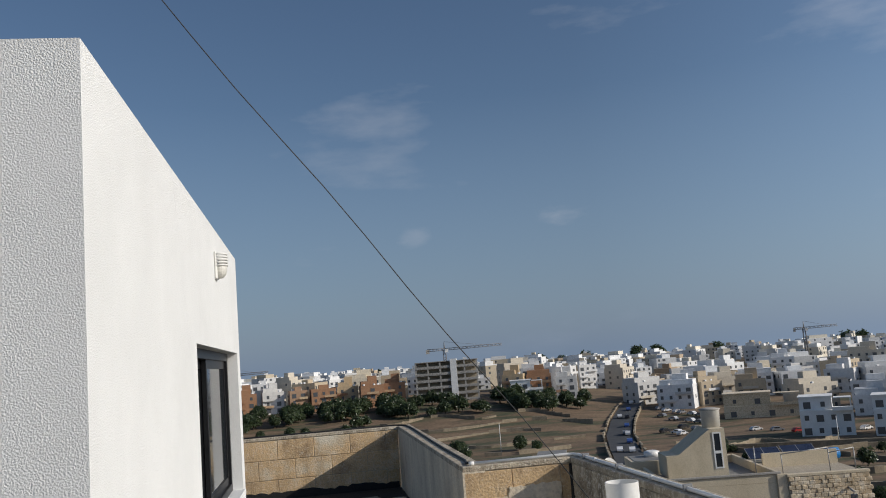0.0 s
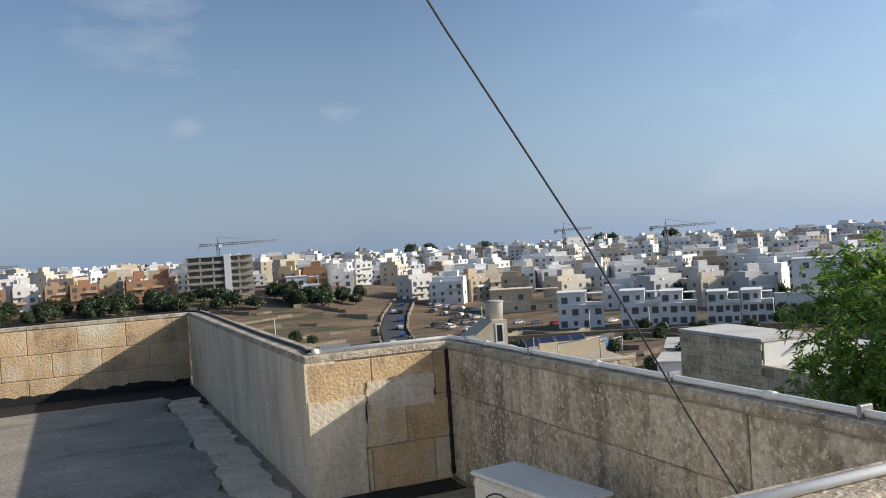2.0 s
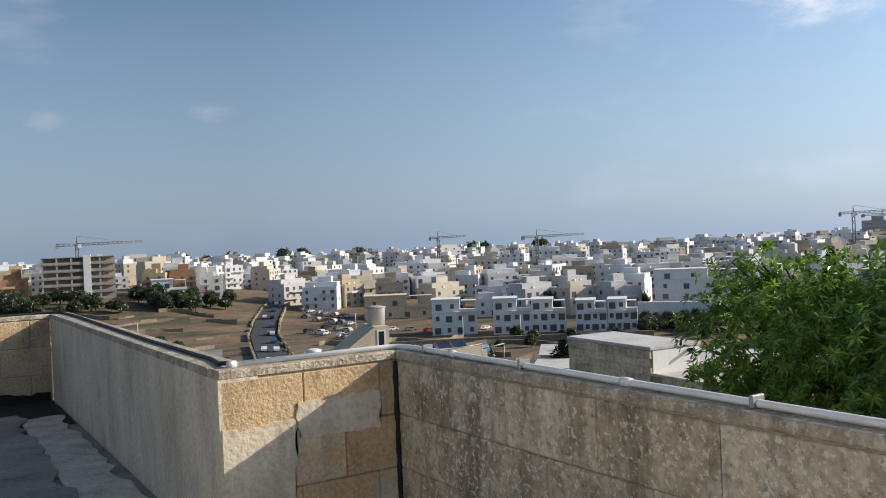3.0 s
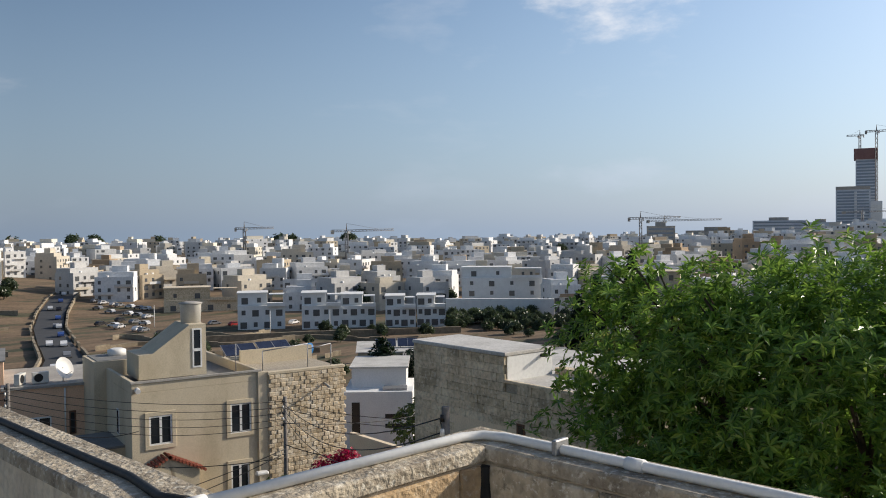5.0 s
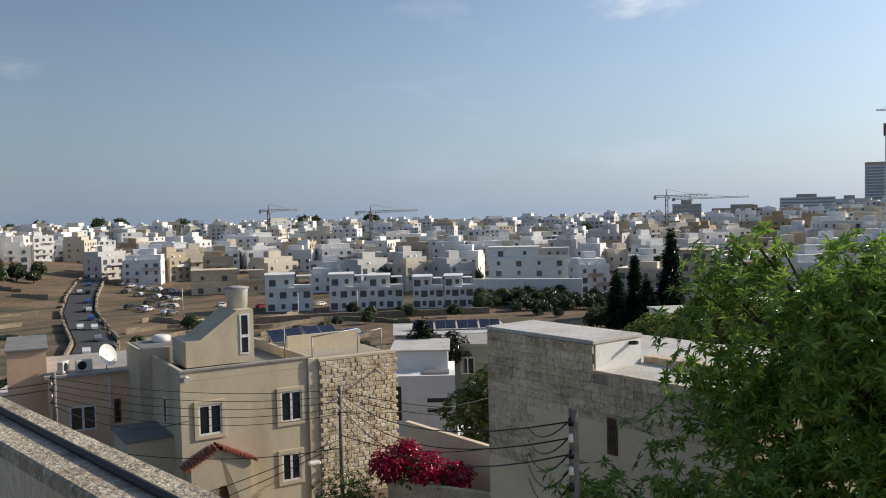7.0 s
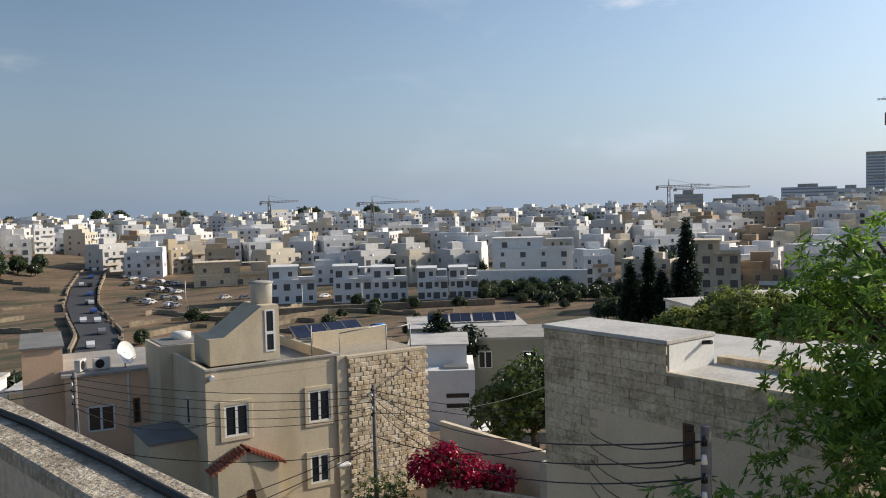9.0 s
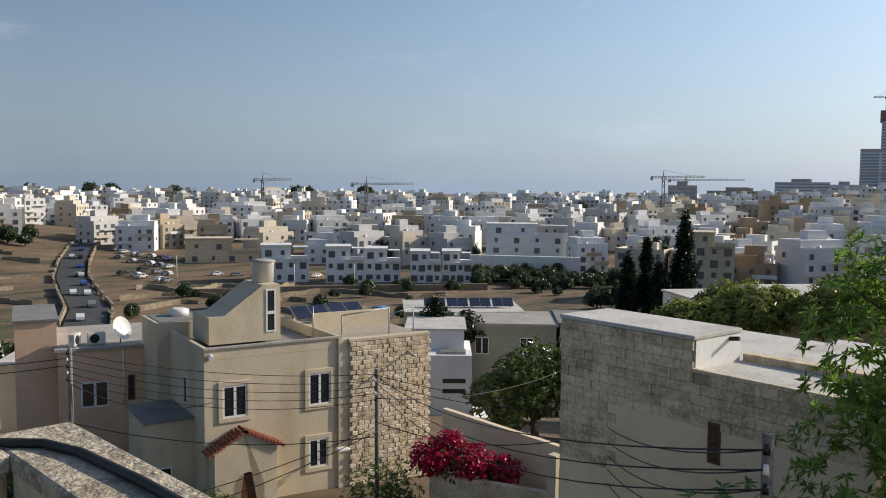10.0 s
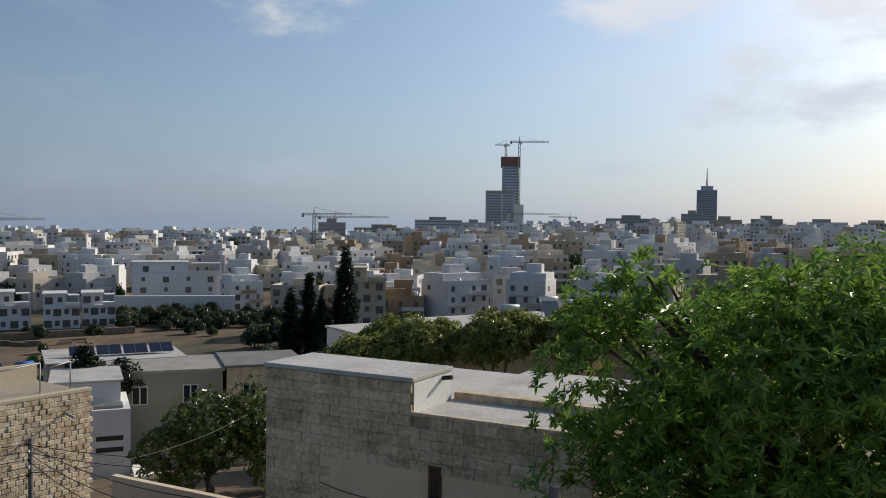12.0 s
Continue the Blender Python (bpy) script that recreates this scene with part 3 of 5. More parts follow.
for i, (a, b2) in enumerate(((WY0 + 0.06, ym + 0.03), (ym - 0.03, WY1 - 0.06))):
    xo = fx + (0.015 if i else -0.02)
    sash = part("sash", B(xo - 0.015, xo + 0.015, a, a + 0.055, WZ0 + 0.06, WZ1 - 0.06), M_DARKMETAL, win)
    part("stile", B(xo - 0.015, xo + 0.015, b2 - 0.055, b2, WZ0 + 0.06, WZ1 - 0.06), M_DARKMETAL, sash)
    part("rail", B(xo - 0.014, xo + 0.014, a + 0.055, b2 - 0.055, WZ0 + 0.06, WZ0 + 0.12), M_DARKMETAL, sash)
    part("rail", B(xo - 0.014, xo + 0.014, a + 0.055, b2 - 0.055, WZ1 - 0.12, WZ1 - 0.06), M_DARKMETAL, sash)
    part("pane", B(xo - 0.004, xo + 0.004, a + 0.05, b2 - 0.05, WZ0 + 0.11, WZ1 - 0.11), M_GLASS, sash)
lamp = thing("wall_lamp", "white ribbed bulkhead lamp on the stucco wall", "lamp", pose(HX, -2.78, 2.86))
lamp.scale = (0.62, 0.62, 0.62)
part("base_plate", B(0, 0.03, -0.1, 0.1, -0.17, 0.13, bevel=0.012), M_PVC, lamp)
for i in range(5):
    part("louvre", tube(bmesh.new(), [(0.03 + 0.1 * math.sin(math.pi * k / 10), -0.09 * math.cos(math.pi * k / 10), 0.1 - i * 0.03) for k in range(11)], 0.011, 6), M_PVC, lamp)
bm = bmesh.new()
bmesh.ops.create_uvsphere(bm, u_segments=16, v_segments=10, radius=0.085)
bmesh.ops.scale(bm, vec=(0.9, 0.95, 1.2), verts=bm.verts)
bmesh.ops.translate(bm, vec=(0.05, 0, -0.06), verts=bm.verts)
part("globe", bm, M_ACBODY, lamp, "frosted glass globe")

# ---- neighbouring houses ----
def window_on(parent, u0, u1, w0, w1, surround=True, frame_mat=None, v=0.0, name="window", leaves=2, glass=None):
    """A framed window on a face whose outside is towards -y, in the house's own axes."""
    fm = frame_mat or M_PAINTWHITE
    wn = part(name, B(u0, u1, v - 0.03, v + 0.05, w0, w0 + 0.08), fm, parent)
    for a in ((u0, u1, w1 - 0.08, w1), (u0, u0 + 0.08, w0 + 0.08, w1 - 0.08), (u1 - 0.08, u1, w0 + 0.08, w1 - 0.08)):
        part("frame", B(a[0], a[1], v - 0.03, v + 0.05, a[2], a[3]), fm, wn)
    for k in range(1, leaves):
        um = u0 + (u1 - u0) * k / leaves
        part("mullion", B(um - 0.06, um + 0.06, v - 0.035, v + 0.05, w0 + 0.08, w1 - 0.08), fm, wn)
    part("pane", B(u0 + 0.06, u1 - 0.06, v - 0.01, v + 0.02, w0 + 0.06, w1 - 0.06), glass or M_GLASS, wn)
    if surround:
        s = 0.2
        for a in ((u0 - s, u1 + s, w0 - s, w0), (u0 - s, u1 + s, w1, w1 + s), (u0 - s, u0, w0, w1), (u1, u1 + s, w0, w1)):
            part("surround", B(a[0], a[1], v - 0.06, v + 0.02, a[2], a[3], bevel=0.01), M_CREAM, wn)
    return wn


YAWH = -11.7
ch = thing("cream_house", "cream rendered two-storey house with rough stone wing", "house", pose(17.08, 37.51, -12.3, 0, 0, YAWH))
HB = 7.02
part("wall", B(0, 6.5, 0, 9.0, -1.5, HB - 0.55), M_CREAM, ch)
part("roof", B(0.2, 6.4, 0.2, 8.8, HB - 0.55, HB - 0.5), M_GREYROOF, ch)
for a in ((0, 6.5, 0, 0.2), (0, 0.2, 0.2, 5.6), (6.3, 6.5, 0.2, 9.0), (0.2, 6.3, 8.8, 9.0)):
    part("parapet", B(*a, HB - 0.55, HB, bevel=0.015), M_CREAM, ch)
part("cornice", B(-0.05, 6.55, -0.07, 0.0, HB - 0.1, HB + 0.03, bevel=0.02), M_CONCRETE, ch)
part("rear_wall", B(-0.6, 3.4, 5.6, 8.7, -1.5, HB + 0.35), M_CREAM, ch)
part("rear_roof", B(-0.4, 3.2, 5.8, 8.5, HB + 0.35, HB + 0.38), M_GREYROOF, ch, "dark flat roof")
# stair room with slanted top
bm = bmesh.new()
prof = [(0.9, HB - 0.3), (4.35, HB - 0.3), (4.35, HB + 2.35), (3.5, HB + 2.35), (1.6, HB + 1.0), (0.9, HB + 0.95)]
fr = [bm.verts.new((u, 2.2, w)) for u, w in prof]
bk = [bm.verts.new((u, 4.8, w)) for u, w in prof]
bm.faces.new(fr)
bm.faces.new(bk[::-1])
for i in range(6):
    bm.faces.new((fr[i], fr[(i + 1) % 6], bk[(i + 1) % 6], bk[i]))
part("stair_room", bm, M_CREAM, ch)
window_on(ch, 3.62, 4.12, HB + 0.1, HB + 2.15, False, leaves=1, v=2.2)
part("transom", B(3.62, 4.12, 2.16, 2.25, HB + 0.95, HB + 1.1), M_PAINTWHITE, ch)
window_on(ch, 0.8, 1.9, 3.86, 5.28)
window_on(ch, 4.84, 5.94, 3.9, 5.4)
window_on(ch, 4.84, 5.8, 0.95, 2.3)
part("pilaster", B(6.3, 6.85, -0.12, 0.0, -1.5, HB - 0.1, bevel=0.02), M_CREAM, ch)
# porch with arch and small tiled gable
bm = bmesh.new()
arch = [(0.15, -1.5), (0.95, -1.5), (0.95, 0.9)] + [(1.65 - 0.7 * math.cos(k * math.pi / 10), 0.9 + 0.7 * math.sin(k * math.pi / 10)) for k in range(1, 10)] + [(2.35, 0.9), (2.35, -1.5), (2.95, -1.5), (2.95, 2.6), (1.45, 3.3), (0.15, 2.7)]
fr = [bm.verts.new((u, -0.9, w)) for u, w in arch]
bk = [bm.verts.new((u, 0.05, w)) for u, w in arch]
bm.faces.new(fr)
bm.faces.new(bk[::-1])
for i in range(len(arch)):
    j = (i + 1) % len(arch)
    bm.faces.new((fr[i], fr[j], bk[j], bk[i]))
bmesh.ops.triangulate(bm, faces=[f for f in bm.faces if len(f.verts) > 4])
part("porch", bm, M_CREAM, ch)
part("door", B(0.9, 2.4, -0.82, -0.74, -1.5, 1.65), M_WOOD, ch, "arched brown wooden door")
tile = mesh_of("tile", tube(bmesh.new(), [(0, 0, 0), (0, 0.34, 0)], 0.075, 6), M_TERRA)
for side in (0, 1):
    for i in range(11):
        for j in range(3):
            f = i / 10
            u = (1.5 - 1.6 * f) if side == 0 else (1.5 + 1.7 * f)
            part("tile", tile, M_TERRA, ch, m=pose(u, -1.05 + j * 0.32, 3.42 - 0.85 * f))
part("side_wall_low", B(-2.1, 0.0, 1.6, 5.0, -1.5, 3.6), M_CREAM, ch)
part("low_roof", B(-2.2, 0.0, 1.5, 5.1, 3.6, 3.72), M_GREYROOF, ch)
sidewin = part("window", B(-0.03, 0.02, 2.6, 3.1, 4.0, 5.3), M_PAINTWHITE, ch)
part("pane", B(-0.04, 0.0, 2.68, 3.02, 4.08, 5.22), M_GLASS, sidewin)
lowwin = part("window", B(-1.8, -1.0, 1.55, 1.6, 0.4, 1.6), M_PAINTWHITE, ch)
part("pane", B(-1.72, -1.08, 1.54, 1.59, 0.48, 1.52), M_GLASS, lowwin)
cam_box = part("wall_floodlight", tube(bmesh.new(), [(0.25, -0.02, 6.65), (0.25, -0.3, 6.6)], 0.13, 10), M_PVC, ch)
st = thing("street_lamp", "white street lamp head on a short arm", "lamp", pose(17.08, 37.51, -12.3, 0, 0, YAWH))
part("arm", tube(bmesh.new(), [(6.1, -0.1, 1.75), (6.1, -0.7, 1.9)], 0.03, 6), M_GREYMETAL, st)
part("head", B(5.85, 6.5, -1.0, -0.65, 1.75, 1.95, bevel=0.06), M_PVC, st)
# the rough stone wing
rw = part("stone_wing", B(6.85, 11.2, -0.16, 8.0, -1.5, HB - 0.3), M_CORE, ch)
bl = [mesh_of("stone", B(-0.17, 0.17, -0.05, 0.12, -0.108, 0.108, bevel=0.022), M_ROUGHSTONE), mesh_of("stone", B(-0.155, 0.155, -0.07, 0.12, -0.112, 0.112, bevel=0.03), M_ROUGHSTONE)]
rnd = random.Random(11)
rows = 33
for r in range(rows):
    for c in range(13):
        u = 6.85 + 0.17 + c * 0.335 + (0.1 if r % 2 else -0.02)
        if u < 11.15 and r * 0.225 + 0.12 < HB + 1.2 and r < 37:
            part("stone", bl[rnd.randrange(2)], M_ROUGHSTONE, rw, m=pose(u, -0.16 - rnd.random() * 0.03, HB - 0.42 - r * 0.225, 0, 0, rnd.uniform(-4, 4)))
part("wing_coping", B(6.8, 11.25, -0.24, 0.1, HB - 0.3, HB - 0.14, bevel=0.02), M_CREAM, ch)
part("wing_parapet", B(6.85, 11.2, 4.0, 4.2, HB - 0.3, HB + 0.5), M_CREAM, ch)
part("spout", tube(bmesh.new(), [(10.0, -0.1, 6.0), (10.0, -0.9, 5.85)], 0.06, 8), M_CONCRETE, ch)
tk = thing("water_tank", "round white water tank on the stair room", "tank", pose(*(Matrix(pose(17.08, 37.51, -12.3, 0, 0, YAWH)) @ Vector((3.95, 3.5, HB + 2.35)))))
part("drum", tube(bmesh.new(), [(0, 0, 0), (0, 0, 0.95), (0, 0, 1.0)], [0.52, 0.56, 0.6], 24), M_ACBODY, tk)
part("lid", tube(bmesh.new(), [(0, 0, 1.0), (0, 0, 1.05), (0, 0, 1.12)], [0.62, 0.62, 0.3], 24), M_CONCRETE, tk)
t2 = thing("water_tank", "small white plastic tank on the rear roof", "tank", pose(*(Matrix(pose(17.08, 37.51, -12.3, 0, 0, YAWH)) @ Vector((1.0, 7.6, HB + 0.38)))))
part("drum", tube(bmesh.new(), [(0, 0, 0), (0, 0, 0.3), (0, 0, 0.38)], [0.5, 0.5, 0.3], 18), M_PVC, t2)


def solar(x, y, z, yaw, w=2.0, d=1.2):
    s = thing("photovoltaic_rack", "dark blue solar panel tilted on the flat roof", "solar panels", pose(x, y, z, 0, 0, yaw), group="solar panels")
    part("panel", B(-w / 2, w / 2, -d / 2, d / 2, 0.0, 0.05), M_SOLAR, s, m=pose(0, 0, 0.55, 25, 0, 0))
    for k in (-1, 0, 1):
        part("bar", B(k * w / 2 - 0.02, k * w / 2 + 0.02, -d / 2, d / 2, 0.05, 0.06), M_GREYMETAL, s, m=pose(0, 0, 0.55, 25, 0, 0))
    for sx in (-0.8, 0.8):
        part("leg", B(sx - 0.03, sx + 0.03, 0.45, 0.51, 0, 0.75), M_GREYMETAL, s)
        part("leg", B(sx - 0.03, sx + 0.03, -0.51, -0.45, 0, 0.33), M_GREYMETAL, s)


H = pose(17.08, 37.51, -12.3, 0, 0, YAWH)
for u, v in ((7.6, 6.2), (9.8, 6.4)):
    p = H @ Vector((u, v, HB - 0.3))
    solar(p.x, p.y, p.z, YAWH)
bt = thing("blue_tank", "blue plastic barrel lying on the roof edge", "barrel", H @ pose(11.5, 5.6, HB - 0.3))
part("barrel", tube(bmesh.new(), [(-0.4, 0, 0.35), (0.4, 0, 0.35)], 0.33, 16), M_BLUE, bt)
part("bung", tube(bmesh.new(), [(0.4, 0, 0.5), (0.44, 0, 0.5)], 0.06, 8), M_PVC, bt)
rl = thing("roof_railing", "thin steel pipe frame over the roof", "railing", H)
for a, b2 in (((7.0, 1, HB - .3), (7.0, 1, HB + .8)), ((9.6, 1, HB - .3), (9.6, 1, HB + 1.0)), ((11.0, 1, HB - .3), (11.0, 1, HB + .9)), ((7.0, 1, HB + .8), (9.6, 1, HB + 1.0)), ((9.6, 1, HB + 0.7), (11.0, 1, HB + .9)), ((5.6, 1.2, HB - .3), (5.6, 1.2, HB + 1.3))):
    part("bar", tube(bmesh.new(), [a, b2], 0.03, 6), M_GREYMETAL, rl)

# pink house beside it
pk = thing("pink_house", "pink rendered flat-roofed house", "house", pose(13.85, 47.3, -12.5, 0, 0, YAWH - 6))
part("wall", B(0.6, 5.2, 0, 7, -2.5, 6.0), M_PINK, pk)
part("roof", B(0.45, 5.4, -0.15, 7.2, 6.0, 6.14), M_CONCRETE, pk)
part("upper_wall", B(-1.3, 0.598, 1.2, 7, -2.5, 7.4), M_PINK, pk)
part("upper_roof", B(-1.4, 0.7, 1.1, 7.1, 7.4, 7.5), M_GREYROOF, pk)
window_on(pk, 1.6, 2.9, 3.1, 4.4, False)
window_on(pk, 3.8, 4.15, 3.3, 4.6, False, leaves=1, frame_mat=M_WOOD)
part("drain", tube(bmesh.new(), [(3.6, -0.06, 5.9), (3.6, -0.06, 3.0)], 0.05, 6), M_PVC, pk)


def condenser(x, y, z, yaw):
    a = thing("air_conditioner", "cream outdoor air conditioner on a roof", "air conditioner", pose(x, y, z, 0, 0, yaw), group="roof air conditioners")
    part("casing", B(-0.42, 0.42, -0.15, 0.15, 0.05, 0.65, bevel=0.02), M_ACBODY, a)
    part("fan", tube(bmesh.new(), [(-0.1, -0.15, 0.35), (-0.1, -0.17, 0.35)], 0.23, 16), M_DARKMETAL, a)
    part("foot", B(-0.35, -0.28, -0.18, 0.18, 0, 0.05), M_GREYMETAL, a)
    part("foot", B(0.28, 0.35, -0.18, 0.18, 0, 0.05), M_GREYMETAL, a)


PKM = pose(13.85, 47.3, -12.5, 0, 0, YAWH - 6)
p = PKM @ Vector((2.4, 0.6, 6.14))
condenser(p.x, p.y, p.z, YAWH)
p = PKM @ Vector((1.4, 0.6, 6.14))
condenser(p.x, p.y, p.z, YAWH + 60)
p = PKM @ Vector((3.6, 0.7, 6.14))
ds = thing("satellite_dish", "white satellite dish on a roof edge", "dish", pose(p.x, p.y, p.z, 0, 0, 25))
bm = bmesh.new()
tube(bm, [(0, -0.08, 0), (0, -0.02, 0), (0, 0.03, 0), (0, 0.05, 0)], [0.62, 0.5, 0.3, 0.02], 24, caps=False)
part("bowl", bm, M_PVC, ds, m=pose(0, 0, 0.75, -20, 0, 0))
part("mast", tube(bmesh.new(), [(0, 0.06, 0), (0, 0.06, 0.8)], 0.03, 6), M_GREYMETAL, ds)
part("feed_arm", tube(bmesh.new(), [(0, -0.05, 0.3), (0, -0.6, 0.6)], 0.015, 6), M_GREYMETAL, ds)

# big old block house with a plastered lower wall
YB = math.degrees(math.atan2(-4.55, -0.42))
MB = pose(19.19, 19.84, -12.3, 0, 0, YB)
ob_ = thing("block_house", "old weathered block house with plastered lower wall", "house", MB)
T1, T2 = 10.34, 9.5
part("wall", B(0, 4.55, 0.06, 2.1, -1, T1 - 0.12), M_CORE, ob_)
part("wall", B(4.55, 9.2, 0.06, 7.6, -1, T2 - 0.1), M_CORE, ob_)
part("rear_wall", B(0, 4.55, 2.1, 7.6, -1, T2 - 0.3), M_PAINTWHITE, ob_)
part("roof", B(-0.06, 4.6, -0.04, 2.15, T1 - 0.12, T1, bevel=0.02), M_ROOF, ob_)
part("roof", B(4.55, 9.25, 0.12, 7.6, T2 - 0.1, T2 - 0.06), M_ROOF, ob_)
part("rear_roof", B(0, 4.55, 2.15, 7.6, T2 - 0.3, T2 - 0.22), M_ROOF, ob_)
part("white_end_wall", B(4.55, 4.57, 0.1, 2.1, T2 - 0.1, T1 - 0.13), M_PAINTWHITE, ob_)
part("end_coping", B(4.5, 9.25, -0.03, 0.12, T2 - 0.1, T2, bevel=0.02), M_OLDBLOCK, ob_)
part("spout", tube(bmesh.new(), [(4.5, 1.6, T1 - 0.25), (4.85, 1.6, T1 - 0.2)], 0.06, 8), M_DARKMETAL, ob_)
bmk = {}
rnd = random.Random(5)
zt = T1 - 0.13
row = 0
while zt > 6.4:
    x = -0.3 * (row % 2)
    while x < 9.2:
        a, b2 = max(0, x), min(9.2, x + 0.6)
        top = T1 if a < 4.5 else T2 - 0.1
        low = 8.1 if 1.7 < a < 5.0 else (8.3 if a >= 5.0 else 6.4)
        if zt <= top and zt - 0.27 > low - 0.3 and b2 - a > 0.05:
            if a < 4.55 < b2 and zt > T2 - 0.12:
                b2 = 4.55
            k = round(b2 - a, 2)
            if k not in bmk:
                bmk[k] = mesh_of("block", B(0.003, k - 0.003, 0, 0.07, -0.267, -0.003, bevel=0.007), M_OLDBLOCK)
            part("block", bmk[k], M_OLDBLOCK, ob_, m=pose(a, -rnd.random() * 0.02, zt))
        x += 0.6
    zt -= 0.27
    row += 1
part("plaster", B(1.7, 9.2, 0.01, 0.06, -1, 8.1), M_PLASTER, ob_, "smooth cream plaster")
part("plaster", B(0, 1.7, 0.012, 0.06, -1, 6.62), M_PLASTER, ob_)
bw = part("window", B(5.06, 5.42, -0.02, 0.05, 7.2, 8.25), M_WOOD, ob_, "narrow dark window")
part("pane", B(5.12, 5.36, -0.026, 0.0, 7.26, 8.19), M_GLASS, bw)
part("ledge", B(4.6, 9.2, 2.2, 2.6, T2 - 0.06, T2 + 0.14), M_ROUGHSTONE, ob_)

# modern white house and the pale green house beyond
mh = thing("modern_house", "white modern house with slot windows", "house", pose(49.3, 52.6, -16.4, 0, 0, -44))
part("wall", B(-6, 0, 0, 7, -3, 4.3), M_PAINTWHITE, mh)
part("upper_wall", B(-5.5, -0.6, 2.4, 9, 4.3, 6.0), M_PAINTWHITE, mh)
part("roof", B(-5.7, -0.4, 2.2, 9.2, 6.0, 6.15), M_ROOF, mh)
part("skylight", B(-2.6, -0.5, 0.5, 2.0, 4.3, 4.5), M_GREYMETAL, mh)
for z in (1.15, 2.0):
    part("slot_window", B(-2.4, -0.5, -0.03, 0.0, z, z + 0.36), M_GLASS, mh)
part("slot_window", B(-5.3, -4.6, -0.03, 0.0, 0.5, 3.4), M_GLASS, mh)
for i in range(3):
    part("awning", B(0.2 + i * 1.2, 1.3 + i * 1.2, -2.5, 1.5, -0.4 - i * 0.5, -0.3 - i * 0.5), M_PAINTWHITE, mh, m=pose(0, 0, 0, 0, 8, 0))
gh = thing("green_house", "pale green flat-roofed house", "house", pose(55.3, 60.8, -17.5, 0, 0, -47))
part("wall", B(0, 9.6, 0, 8, -4, 6.3), M_GREEN_RENDER, gh)
part("roof", B(-0.2, 9.8, -0.2, 8.2, 6.3, 6.55), M_CONCRETE, gh)
for u in (2.0, 6.2):
    window_on(gh, u, u + 1.3, 3.6, 5.2, False)
ah = thing("annex_house", "low stone house with a flat grey roof", "house", pose(62.2, 53.6, -18.0, 0, 0, -47))
part("wall", B(0, 7, 0, 8, -4, 7.0), M_OLDBLOCK, ah)
part("roof", B(-0.2, 7.2, -0.2, 8.2, 7.0, 7.2), M_GREYROOF, ah)
window_on(ah, 1.4, 2.6, 4.3, 5.6, False)
for i in range(4):
    p = pose(58, 66, -10.9, 0, 0, -40) @ Vector((i * 2.4, 4, 0))
    solar(p.x, p.y, p.z, -40, 2.2, 1.6)
sh = thing("solar_house", "cream house carrying solar panels", "house", pose(57, 68, -20, 0, 0, -40))
part("wall", B(-1, 11, 0, 9, -4, 9.0), M_CREAM, sh)
part("roof", B(-1.2, 11.2, -0.2, 9.2, 9.0, 9.1), M_ROOF, sh)
for xy, dims, colour, nm in (((10, 66), (9, 8, -10.0), M_PAINTWHITE, "white"), ((20, 62), (8, 9, -10.2), M_CREAM, "cream"), ((88, 50), (9, 8, -10.5), M_PAINTWHITE, "white"), ((80, 42), (11, 8, -11.2), M_PINK, "pink"), ((66, 26), (14, 9, -6.3), M_CREAM, "cream"), ((70, 10), (14, 9, -5.5), M_CREAM, "cream")):
    z0 = ground_z(*xy)
    dims = (dims[0], dims[1], dims[2] - z0)
    h = thing("flat_house", nm + " flat-roofed house with a low parapet", "house", pose(*xy, z0, 0, 0, -35))
    part("wall", B(-dims[0] / 2, dims[0] / 2, 0, dims[1], -3, dims[2]), colour, h)
    part("roof", B(-dims[0] / 2 - 0.2, dims[0] / 2 + 0.2, -0.2, dims[1] + 0.2, dims[2], dims[2] + 0.25), M_ROOF, h)
    window_on(h, -2.6, -1.4, dims[2] - 2.2, dims[2] - 0.8, False)
    window_on(h, 1.4, 2.6, dims[2] - 2.2, dims[2] - 0.8, False)
for xy in ((62, 27), (69, 24), (71.5, 26.5)):
    z0 = -6.05
    wh = thing("solar_water_heater", "sloping solar water heater with white tank", "water heater", pose(*xy, z0, 0, 0, -60), group="solar water heaters")
    part("collector", B(-0.7, 0.7, -1.0, 1.0, 0, 0.08), M_GREYMETAL, wh, m=pose(0, 0, 0.8, 40, 0, 0))
    part("tank", tube(bmesh.new(), [(-0.8, 0.9, 1.6), (0.8, 0.9, 1.6)], 0.28, 12), M_PVC, wh)
    for sx in (-0.6, 0.6):
        part("leg", B(sx - 0.03, sx + 0.03, 0.75, 0.85, -0.02, 1.5), M_GREYMETAL, wh)

# garden wall of the stone wing
gw = thing("garden_wall", "cream garden wall with rough stone panels", "wall")
bm = bmesh.new()
prism(bm, [(21.7, 28.2), (23.3, 23.4), (23.55, 23.5), (21.95, 28.3)], -13, -9.4)
part("front_panel", bm, M_ROUGHSTONE, gw)
bm = bmesh.new()
prism(bm, [(25.3, 31.2), (24.6, 22.9), (24.85, 22.9), (25.55, 31.2)], -13, -8.1)
part("rear_panel", bm, M_PLASTER, gw)
for xy in ((23.35, 23.3), (24.6, 22.8)):
    part("gate_pier", B(xy[0] - 0.2, xy[0] + 0.2, xy[1] - 0.2, xy[1] + 0.2, -13, -7.9, bevel=0.02), M_CREAM, gw)

